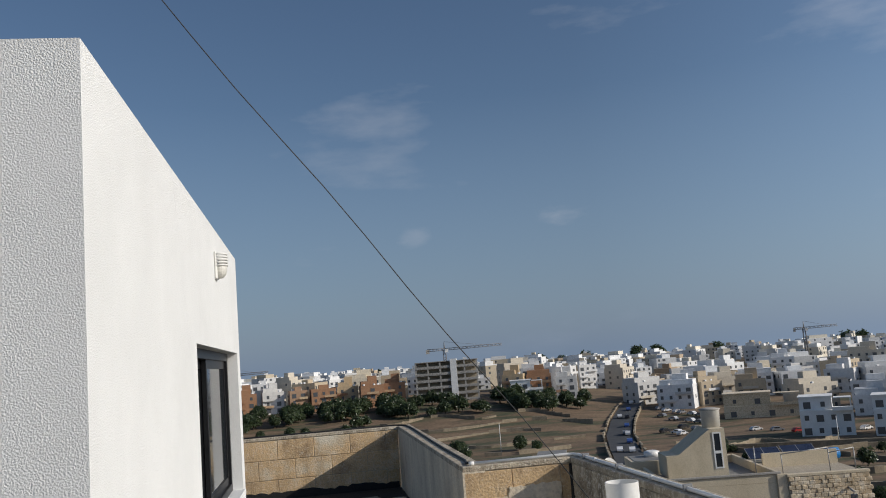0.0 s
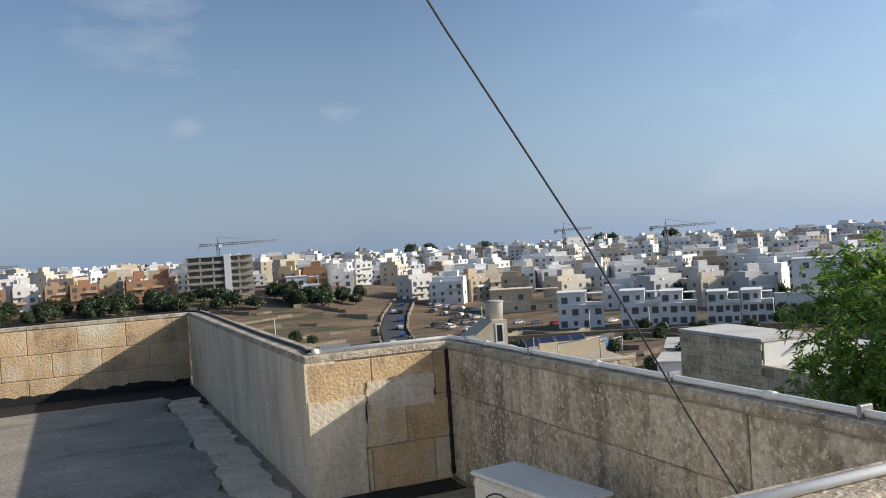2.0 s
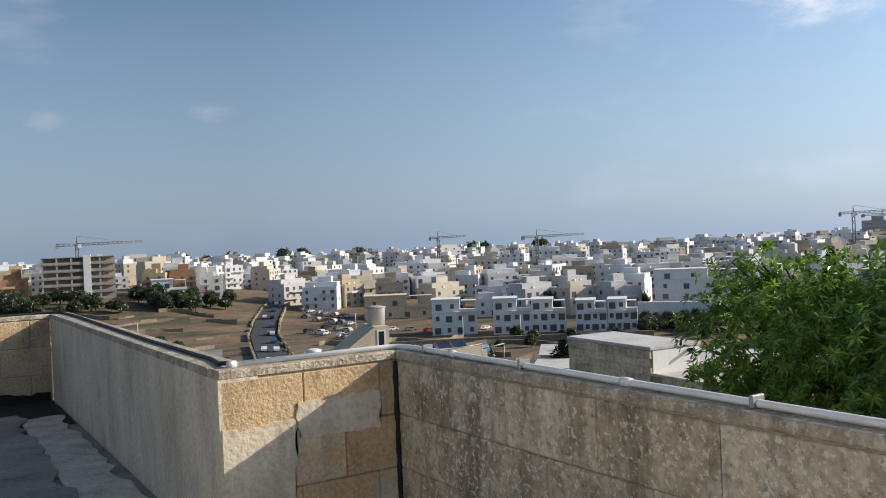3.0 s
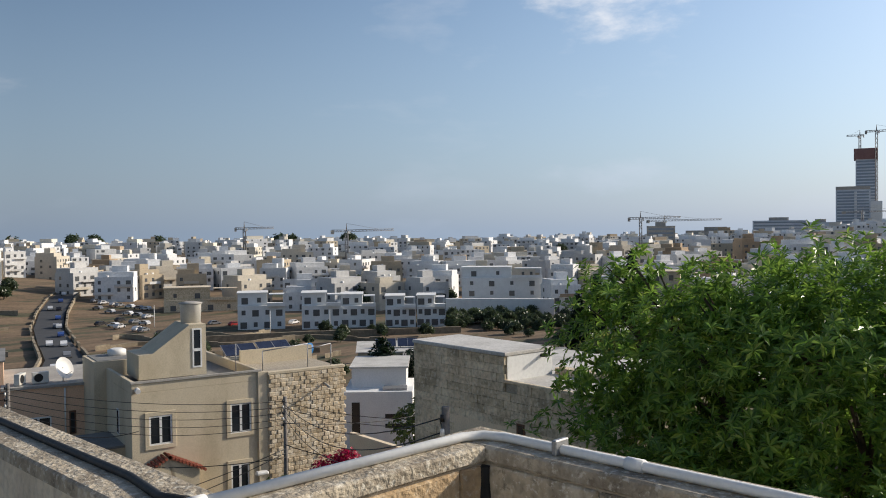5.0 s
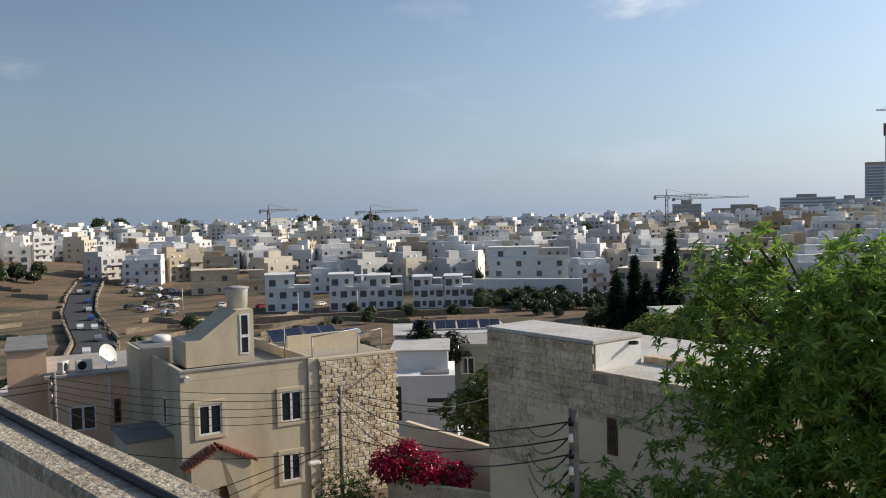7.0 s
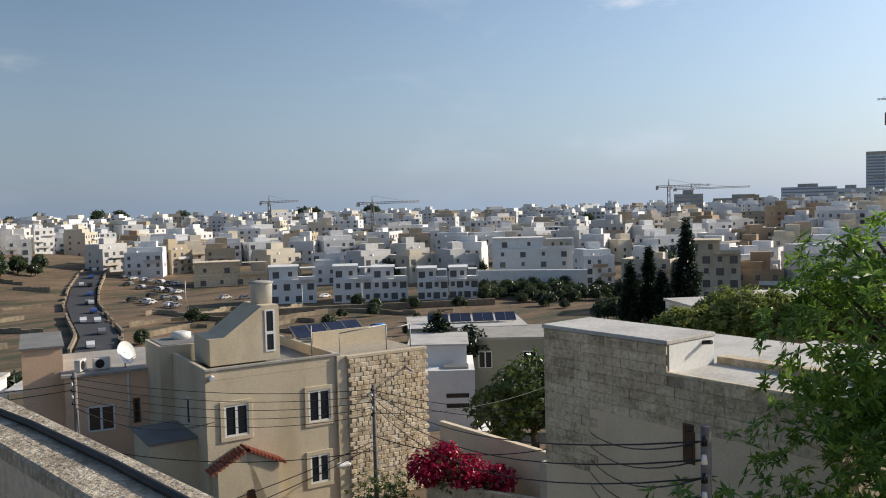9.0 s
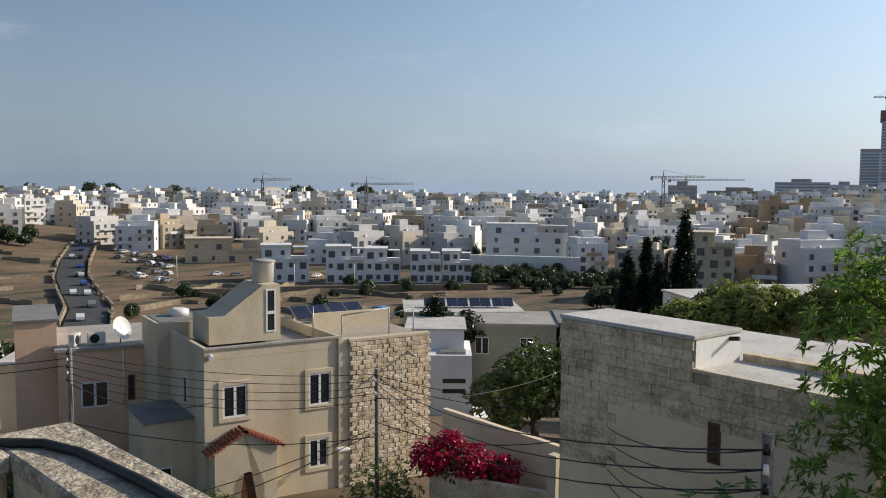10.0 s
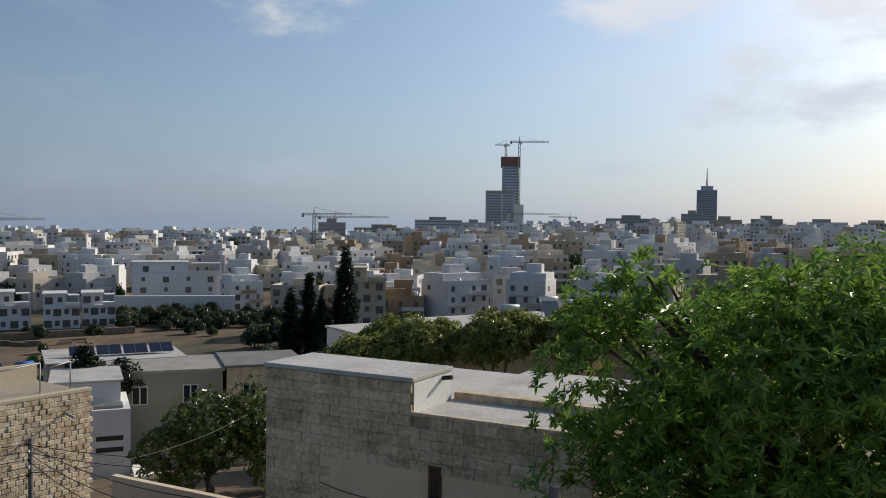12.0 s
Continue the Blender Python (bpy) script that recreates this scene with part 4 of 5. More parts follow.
# poles and overhead wires
POLES = [(21.6, 31.3, -5.8, 0.1), (12.2, 39.5, -4.9, 0.1), (10.24, 9.34, -1.5, 0.09), (23.6, 22.3, -5.6, 0.07)]
for x, y, z, r in POLES:
    po = thing("utility_pole", "grey wooden utility pole with insulators", "pole", group="utility poles")
    part("shaft", tube(bmesh.new(), [(x, y, -12.9), (x, y, z)], [r * 1.1, r * 0.85], 10), M_POLE, po)
    for k in range(5):
        part("insulator", tube(bmesh.new(), [(x - 0.14, y - 0.05, z - 0.25 - 0.27 * k), (x - 0.14, y - 0.05, z - 0.12 - 0.27 * k)], [0.05, 0.035], 8), M_PVC if k % 2 else M_DARKMETAL, po)
        part("arm", tube(bmesh.new(), [(x, y, z - 0.25 - 0.27 * k), (x - 0.15, y - 0.05, z - 0.25 - 0.27 * k)], 0.012, 5), M_GREYMETAL, po)
SPANS = [(0, 1, 5), (0, 2, 3), (3, 2, 5), (0, 3, 2)]
wires = thing("overhead_wires", "dark overhead wires strung between the poles", "wires")
for i, j, n in SPANS:
    a, b2 = POLES[i], POLES[j]
    for k in range(n):
        p0, p1 = Vector((a[0] - 0.15, a[1], a[2] - 0.2 - 0.27 * k)), Vector((b2[0] - 0.15, b2[1], b2[2] - 0.2 - 0.27 * k))
        sag = (0.5 + 0.12 * k) * (p1 - p0).length / 16
        part("wire", tube(bmesh.new(), [p0.lerp(p1, t / 14) - Vector((0, 0, sag * 4 * (t / 14) * (1 - t / 14))) for t in range(15)], 0.014, 5), M_BLACK, wires)
for p0, p1 in (((21.5, 31.2, -8.2), (8.0, 36.0, -10.5)), ((21.5, 31.2, -8.4), (8.0, 35.0, -11.0)), ((21.5, 31.2, -7.0), (38, 34, -8.5)), ((21.5, 31.2, -8.0), (24, 22.5, -7.2)), ((12.2, 39.4, -5.6), (-4, 50, -5.5)), ((12.2, 39.4, -5.3), (-4, 51, -5.2)), ((12.2, 39.4, -8.0), (21.5, 31.2, -8.6)), ((17.3, 37.2, -7.6), (12.2, 39.4, -6.4))):
    p0, p1 = Vector(p0), Vector(p1)
    part("wire", tube(bmesh.new(), [p0.lerp(p1, t / 14) - Vector((0, 0, 2.4 * (t / 14) * (1 - t / 14))) for t in range(15)], 0.02, 5), M_BLACK, wires)


# ---- trees ----
def leaf(verts, faces, p, d, up, ln, wd):
    s = d.cross(up).normalized() * wd
    n = s.cross(d).normalized()
    i = len(verts)
    verts += [p, p + d * ln * 0.45 + s - n * wd * -0.25, p + d * ln - n * ln * 0.12, p + d * ln * 0.45 - s + n * wd * 0.25]
    faces += [(i, i + 1, i + 2), (i, i + 2, i + 3)]


def crown_mesh(name, material, blobs, count, ln, wd, whorl, seed, shell=0.55, gaps=0.0, shoots=0.0):
    """Whorls of leaves spread through the outer part of several overlapping lumps."""
    rnd = random.Random(seed)
    verts, faces = [], []
    tot = sum(b[3] ** 2 for b in blobs)
    for bx, by, bz, br, fl in blobs:
        for _ in range(int(count * br * br / tot)):
            v = Vector((rnd.gauss(0, 1), rnd.gauss(0, 1), rnd.gauss(0, 1))).normalized()
            rr = br * (shell + (1 - shell) * rnd.random() ** 0.6) * (1 + 0.22 * noise.noise(v * 2.7 + Vector((bx, by, bz))))
            p = Vector((bx + v.x * rr, by + v.y * rr, bz + v.z * rr * fl))
            if gaps and noise.noise(p * 0.8) + 0.6 * noise.noise(p * 2.1) > 0.5 - gaps:
                continue
            if shoots and v.z > 0.1 and rnd.random() < shoots:
                p = p + (v + Vector((0, 0, 1.2))).normalized() * rnd.random() ** 2 * 0.75
            ax = (v + Vector((0, 0, 0.9)) + 0.5 * Vector((rnd.gauss(0, 1), rnd.gauss(0, 1), rnd.gauss(0, 1)))).normalized()
            t0 = ax.orthogonal().normalized()
            t1 = ax.cross(t0)
            off = rnd.random() * 6.28
            for k in range(whorl):
                a = off + 6.283 * k / whorl + rnd.uniform(-0.2, 0.2)
                d = (t0 * math.cos(a) + t1 * math.sin(a) + ax * rnd.uniform(-0.45, 0.9)).normalized()
                leaf(verts, faces, p, d, ax, ln * rnd.uniform(0.7, 1.2), wd * rnd.uniform(0.8, 1.2))
    me = bpy.data.meshes.new(name)
    me.from_pydata([tuple(v) for v in verts], [], faces)
    me.materials.append(material)
    return me


def limbs(base, top_pts, r):
    bm = bmesh.new()
    b = Vector(base)
    fork = b + Vector((0.1, 0.1, (max(p[2] for p in top_pts) - b.z) * 0.35))
    tube(bm, [b, b.lerp(fork, 0.5) + Vector((0.06, -0.05, 0)), fork], [r * 1.25, r, r * 0.85], 10)
    rnd = random.Random(2)
    for p in top_pts:
        q = Vector(p)
        mid = fork.lerp(q, 0.5) + Vector((rnd.uniform(-0.3, 0.3), rnd.uniform(-0.3, 0.3), 0.4))
        tube(bm, [fork, mid, q], [r * 0.5, r * 0.3, r * 0.08], 7)
        for _ in range(3):
            e = q + Vector((rnd.uniform(-1, 1), rnd.uniform(-1, 1), rnd.uniform(-0.8, 0.3))) * min(0.7, r * 5)
            tube(bm, [mid.lerp(q, 0.5), e], [r * 0.18, r * 0.04], 5)
    return bm


bt_ = thing("broadleaf_tree", "large tree with whorls of long glossy green leaves", "tree")
BL = [(19.2, 5.2, -3.2, 5.2, 0.85), (16.9, 9.7, -1.5, 1.9, 1.05), (16.9, 10.2, 0.0, 0.85, 1.0), (16.7, 9.3, 0.85, 0.6, 1.1), (15.7, 7.0, 0.3, 0.9, 1.0), (16.4, 7.4, -1.4, 2.3, 1.0),
      (16.2, 4.2, -1.7, 2.7, 1.0), (16.9, 5.4, 0.3, 1.0, 1.0), (17.4, 3.4, 0.3, 1.1, 1.0), (17.2, 0.8, -1.8, 2.9, 1.0), (18.4, 1.4, 0.2, 1.2, 1.0), (18.2, -2.8, -2.3, 3.2, 1.0), (19.8, -6.2, -3.0, 3.8, 1.0),
      (20.5, 7.6, -1.8, 2.6, 1.0), (21, 4, -0.9, 2.7, 1.0), (15.2, 9.3, -3.9, 1.9, 0.95), (14.3, 6.4, -4.6, 2.4, 1.0), (14.3, 3.2, -4.6, 2.6, 1.0), (15.2, -0.4, -4.4, 3.0, 1.0),
      (13.1, 11.0, -4.3, 0.8, 0.9), (13.2, 10.0, -5.1, 1.3, 0.9), (13.5, 9.0, -6.4, 1.8, 1.0), (13.2, 6.0, -7.0, 2.2, 1.0), (16.4, -4.2, -2.8, 2.9, 1.0)]
part("crown", crown_mesh("crown", M_LEAF, BL, 20000, 0.25, 0.04, 9, 1, 0.45, 0.24, 0.5), M_LEAF, bt_)
part("trunk", limbs((18.5, 4, -12.6), [(b[0], b[1], b[2]) for b in BL], 0.38), M_BARK, bt_)

bv = thing("bougainvillea", "bougainvillea covered with crimson flowers", "shrub")
part("blossom", crown_mesh("blossom", M_FLOWER, [(21.7, 28.0, -8.7, 0.95, 0.8), (22.7, 27.0, -8.9, 1.0, 0.75), (23.6, 26.0, -9.2, 0.8, 0.7), (22.3, 27.6, -8.1, 0.55, 0.7)], 1500, 0.12, 0.05, 5, 2, 0.3), M_FLOWER, bv)
part("foliage", crown_mesh("foliage", M_GREENBUSH, [(22.4, 27.6, -8.9, 1.1, 0.9), (23.2, 26.4, -9.4, 0.9, 0.8)], 300, 0.12, 0.04, 5, 3, 0.2), M_GREENBUSH, bv)
part("stem", limbs((22.6, 27.2, -12.9), [(21.8, 28.0, -8.9), (22.7, 27, -8.8), (23.5, 26, -9.3)], 0.08), M_BARK, bv)


def bush(name, label, x, y, z, blobs, material, count, ln, wd, whorl=5, seed=1, r=0.12, cat="tree"):
    b = thing(name, label, cat)
    BB = [(x + a, y + c, z + d, e, f) for a, c, d, e, f in blobs]
    part("crown", crown_mesh("crown", material, BB, count, ln, wd, whorl, seed, 0.35), material, b)
    gz = min(ground_z(x, y), z - 1) - 0.5
    part("trunk", limbs((x, y, gz), [q[:3] for q in BB], r), M_BARK, b)


bush("garden_shrub", "green garden shrub growing beside the pole", 20.6, 30.0, -10.8, [(0, 0, 0, 1.4, 1.3), (0.8, -0.5, 0.4, 0.9, 1.5), (-0.8, 0.4, -0.6, 1.0, 1)], M_GREENBUSH, 700, 0.16, 0.04, 5, 4, 0.08, "shrub")
for i in range(2):
    p = Vector((9.0 + 2.6 * i, 64.5 + i * 0.5, -9.75))
    solar(p.x, p.y, p.z, -25, 2.2, 1.6)
bush("garden_shrub", "green shrub growing beside the pink house", 11.0, 41.5, -10.5, [(0, 0, 0, 1.5, 1.1), (1.0, -0.6, -0.3, 1.1, 1.1), (-1.2, 0.6, 0.2, 1.2, 1)], M_GREENBUSH, 600, 0.2, 0.05, 5, 14, 0.1, "shrub")
bush("garden_shrub", "low green shrub beside the porch", 16.3, 35.6, -11.6, [(0, 0, 0, 0.9, 1.0), (0.7, -0.3, -0.2, 0.7, 1)], M_GREENBUSH, 300, 0.16, 0.04, 5, 15, 0.06, "shrub")
bush("carob_tree", "dark green bushy tree behind the garden wall", 38, 36.5, -9.6, [(0, 0, 0, 2.6, 0.9), (1.8, -1.5, 0.5, 2.0, 1), (-1.4, 1.0, -1.0, 2.2, 0.9), (2.6, -2.6, -1.2, 2.2, 1.1)], M_GREENBUSH, 1700, 0.3, 0.1, 5, 5, 0.25)
bush("fir_tree", "dark pointed conifer behind the roofs", 54, 62, -11.5, [(0, 0, -1.0, 2.3, 0.8), (0, 0, 0.8, 1.5, 1.0), (0, 0, 2.2, 0.7, 1.2), (2.2, -2, 0, 1.4, 1.2)], M_CYPRESS, 700, 0.55, 0.12, 5, 6, 0.2)
for i, (x, y, z, rr) in enumerate(((58, 33, -7.2, 2.6), (60, 27.5, -6.4, 2.6), (58, 38, -8.5, 2.4), (74, 25, -8.6, 3.0), (76, 44, -9, 2.6), (64, 22, -6, 3))):
    bush("pine_tree", "rounded light green pine tree", x, y, z, [(0, 0, 0, rr, 0.75), (rr * 0.6, -rr * 0.5, 0.5, rr * 0.7, 0.8), (-rr * 0.7, rr * 0.4, -0.4, rr * 0.65, 0.8)], M_PINE, 1500, 0.5, 0.1, 6, 20 + i, 0.25)
for i, (x, y, top, w) in enumerate(((100.9, 63.4, -0.9, 2.3), (98.4, 67.6, -4.0, 1.5), (97.7, 65.2, -8.2, 2.6), (95.5, 68.6, -6.6, 1.9))):
    gz = ground_z(x, y)
    hh = top - gz
    bush("cypress_tree", "tall narrow dark cypress tree", x, y, gz + hh * 0.5, [(0, 0, -hh * 0.3, w, 1.4), (0, 0, -hh * 0.08, w * 0.9, 1.7), (0, 0, hh * 0.16, w * 0.72, 2.0), (0, 0, hh * 0.32, w * 0.45, 2.8), (0, 0, hh * 0.42, w * 0.22, 4.0)], M_CYPRESS, 3600, 0.7, 0.14, 4, 40 + i, 0.25)

# ---- the town across the valley ----
def storey_windows(w, d, h, z0, rnd, storeys):
    """Window places on the front (-y) and both sides."""
    out = []
    sh = h / storeys
    for s in range(storeys):
        n = max(2, int(w / 3.4))
        for k in range(n):
            u = -w / 2 + w * (k + 0.5) / n
            if rnd.random() < 0.85:
                out.append((u, -0.04, z0 + s * sh + sh * 0.32, 0, 1.2 if rnd.random() < 0.7 else 2.0))
        for side in (-1, 1):
            for k in range(2):
                if rnd.random() < 0.5:
                    out.append((side * (w / 2 + 0.04), d * (0.3 + 0.4 * k), z0 + s * sh + sh * 0.32, 90, 1.2))
    return out


WIN1 = mesh_of("window", B(-0.6, 0.6, -0.04, 0.06, 0, 1.45), M_GLASSF_HAZED)
WIN2 = mesh_of("window", B(-1.0, 1.0, -0.04, 0.06, -0.5, 1.5), M_GLASSF_HAZED)


def town_house(seed, material, storeys, w, d, detail, name="apartment_building", label="flat-roofed apartment building with balconies"):
    """One flat-roofed block with its stair room, parapets, balconies and windows."""
    rnd = random.Random(seed)
    t = thing(name, label, "building")
    h = storeys * 3.1
    bm = bmesh.new()
    box(bm, -w / 2, w / 2, 0, d, -8, h)
    setb = rnd.random() < 0.55
    if setb:
        box(bm, -w / 2 + 0.5, w / 2 - rnd.choice((0.5, w * 0.4)), rnd.uniform(1.5, 3), d - 0.3, h, h + 2.8)
    box(bm, -w * 0.15, w * 0.25, d * 0.5, d * 0.5 + 3.2, h, h + (5.2 if setb else 2.6))
    for a in ((-w / 2, w / 2, 0, 0.2), (-w / 2, -w / 2 + 0.2, 0.2, d), (w / 2 - 0.2, w / 2, 0.2, d)):
        box(bm, *a, h, h + 0.9)
    part("wall", bm, material, t)
    for s in range(1, storeys + 1):
        a = rnd.choice((-w / 2, 0.3, -w / 4))
        b2 = min(w / 2, a + w * 0.5)
        z = s * 3.1 - 3.1 + (3.1 if storeys == 1 else 0)
        if s > 1 or storeys == 1:
            bm = bmesh.new()
            box(bm, a, b2, -1.3, -0.01, z - 0.15, z)
            box(bm, a, b2, -1.3, -1.22, z, z + 0.95)
            part("balcony", bm, material, t)
    wins = storey_windows(w, d, h, 0, rnd, storeys)
    if detail:
        for u, v, z, yaw, ww in wins:
            part("window", WIN1 if ww < 1.5 else WIN2, M_GLASSF_HAZED, t, m=pose(u, v, z, 0, 0, yaw))
    else:
        bm = bmesh.new()
        for u, v, z, yaw, ww in wins:
            if yaw:
                box(bm, u - 0.05, u + 0.05, v - 0.6, v + 0.6, z, z + 1.4)
            else:
                box(bm, u - ww / 2, u + ww / 2, v - 0.04, v + 0.06, z - (0.5 if ww > 1.5 else 0), z + 1.4)
        tagged(part("glazing", bm, M_GLASSF_HAZED, t), kind="stuff")
    for k in range(rnd.randint(1, 3)):
        u, v = rnd.uniform(-w / 2 + 1, w / 2 - 1), rnd.uniform(1, d - 1)
        part("roof_tank", tube(bmesh.new(), [(u, v, h), (u, v, h + 1.5)], 0.6, 8), M_PVC, t)
    return t


rnd = random.Random(77)
far_types = [town_house(100 + i, M_FAR, rnd.choice((2, 3, 3, 3, 4)), rnd.uniform(10, 19), rnd.uniform(10, 15), False) for i in range(14)]
near_types = [town_house(200 + i, M_FAR, rnd.choice((2, 3, 3)), rnd.uniform(11, 17), rnd.uniform(10, 13), True) for i in range(6)]
terr_types = [town_house(300 + i, M_TERRACE, 3, rnd.uniform(8, 13), 11, True, "terraced_house", "tan terraced house with balconies") for i in range(5)]
used = set()


def place(types, az, r, yaw_off=0.0, dz=0.0, pick=None):
    i = rnd.randrange(len(types)) if pick is None else pick
    x, y = polar(az, r)
    m = pose(x, y, ground_z(x, y) + dz, 0, 0, -az + yaw_off)
    src = types[i]
    if src.name not in used:
        used.add(src.name)
        src.matrix_world = m
        tagged(src, group="town buildings")
        return src
    return copy_thing(src, m)


# terraces facing the fields, then rows climbing the ridge
az = -20.0
while az < 17.5:
    if not 5.6 < az < 11.8:
        place(terr_types, az, 402 + rnd.uniform(-5, 5), rnd.choice((0, -8, 5)))
    az += rnd.uniform(1.5, 1.9)
r = 425.0
while r < 505:
    az = -22 + rnd.uniform(0, 1)
    while az < 97:
        if not (5.4 < az < 12 and r < 440) and not (19 < az < 22.5 and r < 470) and rnd.random() < 0.9:
            place(far_types, az, r + rnd.uniform(-9, 9), rnd.choice((0, 0, 25, -20, 45, 70)), dz=rnd.uniform(-1, 1))
        az += math.degrees(17.5 / r) * rnd.uniform(1.0, 1.4)
    r += 32
# the rest of the town, joined
WV, WF, GV, GF = [], [], [], []


def put_box(V, F, m, x0, x1, y0, y1, z0, z1):
    i = len(V)
    V.extend(tuple(m @ Vector((x, y, z))) for z in (z0, z1) for y in (y0, y1) for x in (x0, x1))
    F.extend(tuple(i + k for k in f) for f in ((0, 2, 3, 1), (4, 5, 7, 6), (0, 1, 5, 4), (2, 6, 7, 3), (0, 4, 6, 2), (1, 3, 7, 5)))


while r < 1150:
    az = -22 + rnd.uniform(0, 1)
    while az < 97:
        if rnd.random() < 0.9:
            x, y = polar(az, r + rnd.uniform(-10, 10))
            m = pose(x, y, ground_z(x, y) + rnd.uniform(-1.5, 1), 0, 0, -az + rnd.choice((0, 0, 25, -20, 45, 70)))
            w, d, st = rnd.uniform(8, 24), rnd.uniform(9, 14), rnd.choice((2, 3, 3, 3, 4))
            h = st * 3.0
            put_box(WV, WF, m, -w / 2, w / 2, 0, d, -8, h)
            put_box(WV, WF, m, -w * rnd.uniform(0.1, 0.4), w * rnd.uniform(0.1, 0.45), 2.5, d - 1, h, h + 2.6)
            if rnd.random() < 0.5:
                put_box(WV, WF, m, -1.5, 2.0, d - 4, d - 1, h, h + 4.5)
            for s_ in range(st):
                n = max(2, int(w / 3.6))
                for k in range(n):
                    if rnd.random() < 0.75:
                        u = -w / 2 + w * (k + 0.5) / n
                        ww = rnd.choice((0.6, 0.6, 1.1))
                        put_box(GV, GF, m, u - ww, u + ww, -0.06, 0.05, s_ * 3.0 + 0.8, s_ * 3.0 + 2.3)
                for sd in (-1, 1):
                    if rnd.random() < 0.6:
                        put_box(GV, GF, m, sd * w / 2 - 0.05, sd * w / 2 + 0.05, d * 0.4, d * 0.4 + 1.3, s_ * 3.0 + 0.8, s_ * 3.0 + 2.3)
        az += math.degrees(18 / r) * rnd.uniform(0.95, 1.6)
    r += 32 + (r - 425) * 0.06
M_FARTOWN = random_paint("far_town_paint", [(0.0, (0.76, 0.76, 0.75)), (0.35, (0.62, 0.57, 0.48)), (0.46, (0.82, 0.82, 0.81)), (0.68, (0.5, 0.43, 0.32)), (0.76, (0.6, 0.6, 0.59)), (0.88, (0.42, 0.33, 0.23)), (0.93, (0.74, 0.68, 0.56))])
gn = M_FARTOWN.node_tree.nodes.new("ShaderNodeNewGeometry")
for lk in list(M_FARTOWN.node_tree.links):
    if lk.from_node.type == "OBJECT_INFO":
        M_FARTOWN.node_tree.links.new(gn.outputs["Random Per Island"], lk.to_socket)
me = bpy.data.meshes.new("distant_town")
me.from_pydata(WV, [], WF)
me.materials.append(M_FARTOWN)
town = tagged(new("distant_town", me), "crowded white and cream flat-roofed houses on the ridge", "town", kind="stuff")
me = bpy.data.meshes.new("distant_windows")
me.from_pydata(GV, [], GF)
me.materials.append(M_GLASSF_HAZED)
tagged(part("distant_windows", me, M_GLASSF_HAZED, town), kind="stuff")
for az0, az1, r0 in ((22.5, 27.5, 395), (24, 31, 372), (33, 47, 345), (36, 46, 318), (54, 66, 300), (57, 75, 270), (60, 84, 335), (48, 90, 372), (64, 90, 240), (22, 48, 405)):
    az = az0
    while az < az1:
        place(near_types, az, r0 + rnd.uniform(-6, 6), rnd.choice((0, 20, -15, 40)))
        az += math.degrees(15 / r0) * rnd.uniform(1.0, 1.3)


def villa(az, r, w, h, label, material=None, base=None, depth=12.0, storeys=3):
    """A block with stepped volumes, terraces and dark window bands, set by direction and distance."""
    material = material or M_PAINTWHITE
    x, y = polar(az, r)
    t = thing("villa", label, "house", pose(x, y, ground_z(x, y) if base is None else base, 0, 0, -az))
    sh = h / storeys
    part("wall", B(-w / 2, w / 2, 0, depth, -6, h - sh), material, t)
    part("upper_wall", B(-w / 2, w * 0.12, 1.6, depth, h - sh, h), material, t)
    part("roof", B(-w / 2 - 0.3, w * 0.12 + 0.3, 1.2, depth + 0.2, h, h + 0.3), material, t)
    part("terrace", B(w * 0.12, w / 2, -1.4, 1.5, h - sh - 0.2, h - sh), material, t)
    part("terrace_wall", B(w * 0.12, w / 2, -1.4, -1.25, h - sh, h - sh + 0.9), material, t)
    part("canopy", B(w * 0.16, w / 2 - 0.2, -1.2, 4.0, h - 0.35, h - 0.1), material, t)
    part("post", B(w / 2 - 0.6, w / 2 - 0.3, -1.1, -0.8, h - sh, h - 0.35), material, t)
    for s in range(storeys):
        z = s * sh + 0.9
        v = 1.6 if s == storeys - 1 else 0
        k = 4 if s < storeys - 1 else 2
        for i in range(k):
            u = -w / 2 + (w if s < storeys - 1 else w * 0.6) * (i + 0.5) / k
            part("window", WIN1 if (i + s) % 2 else WIN2, M_GLASSF_HAZED, t, m=pose(u, v - 0.04, z))


villa(33.4, 265, 14.5, 11.2, "white stepped villa with slot windows")
villa(37.4, 262, 12, 11, "white villa with a deep roof terrace")
villa(39.9, 264, 11, 10.2, "white villa with roofed balconies")
villa(42.8, 262, 9.5, 9.6, "white villa with grey balconies")
villa(44.9, 263, 9, 9.6, "white villa with a beige side wall")
villa(29.4, 328, 27, 8.8, "wide brown stone house with pale windows", M_ROUGHSTONE, storeys=2)
villa(49.6, 314, 30, 11, "long white apartment block above the retaining wall", None, -22.8)
villa(61.3, 238, 14, 16, "cream five-storey apartment block with balconies", M_CREAM, storeys=5)
villa(14.2, 385, 15, 8.5, "plain white house at the field edge", storeys=2)
rwl = thing("retaining_wall", "long white retaining wall above a scrub slope", "wall")
bm = bmesh.new()
prism(bm, [polar(45.8, 296), polar(53.2, 292), polar(53.2, 294), polar(45.8, 298)][::-1], -30, -21.8)
part("wall", bm, M_PAINTWHITE, rwl)
bm = bmesh.new()
prism(bm, [polar(27, 236), polar(36, 240), polar(47, 246), polar(47, 247), polar(36, 241), polar(27, 237)][::-1], -30, -26.2)
tagged(part("boundary_wall", bm, M_RUBBLE), "long low stone boundary wall along the valley", "wall")

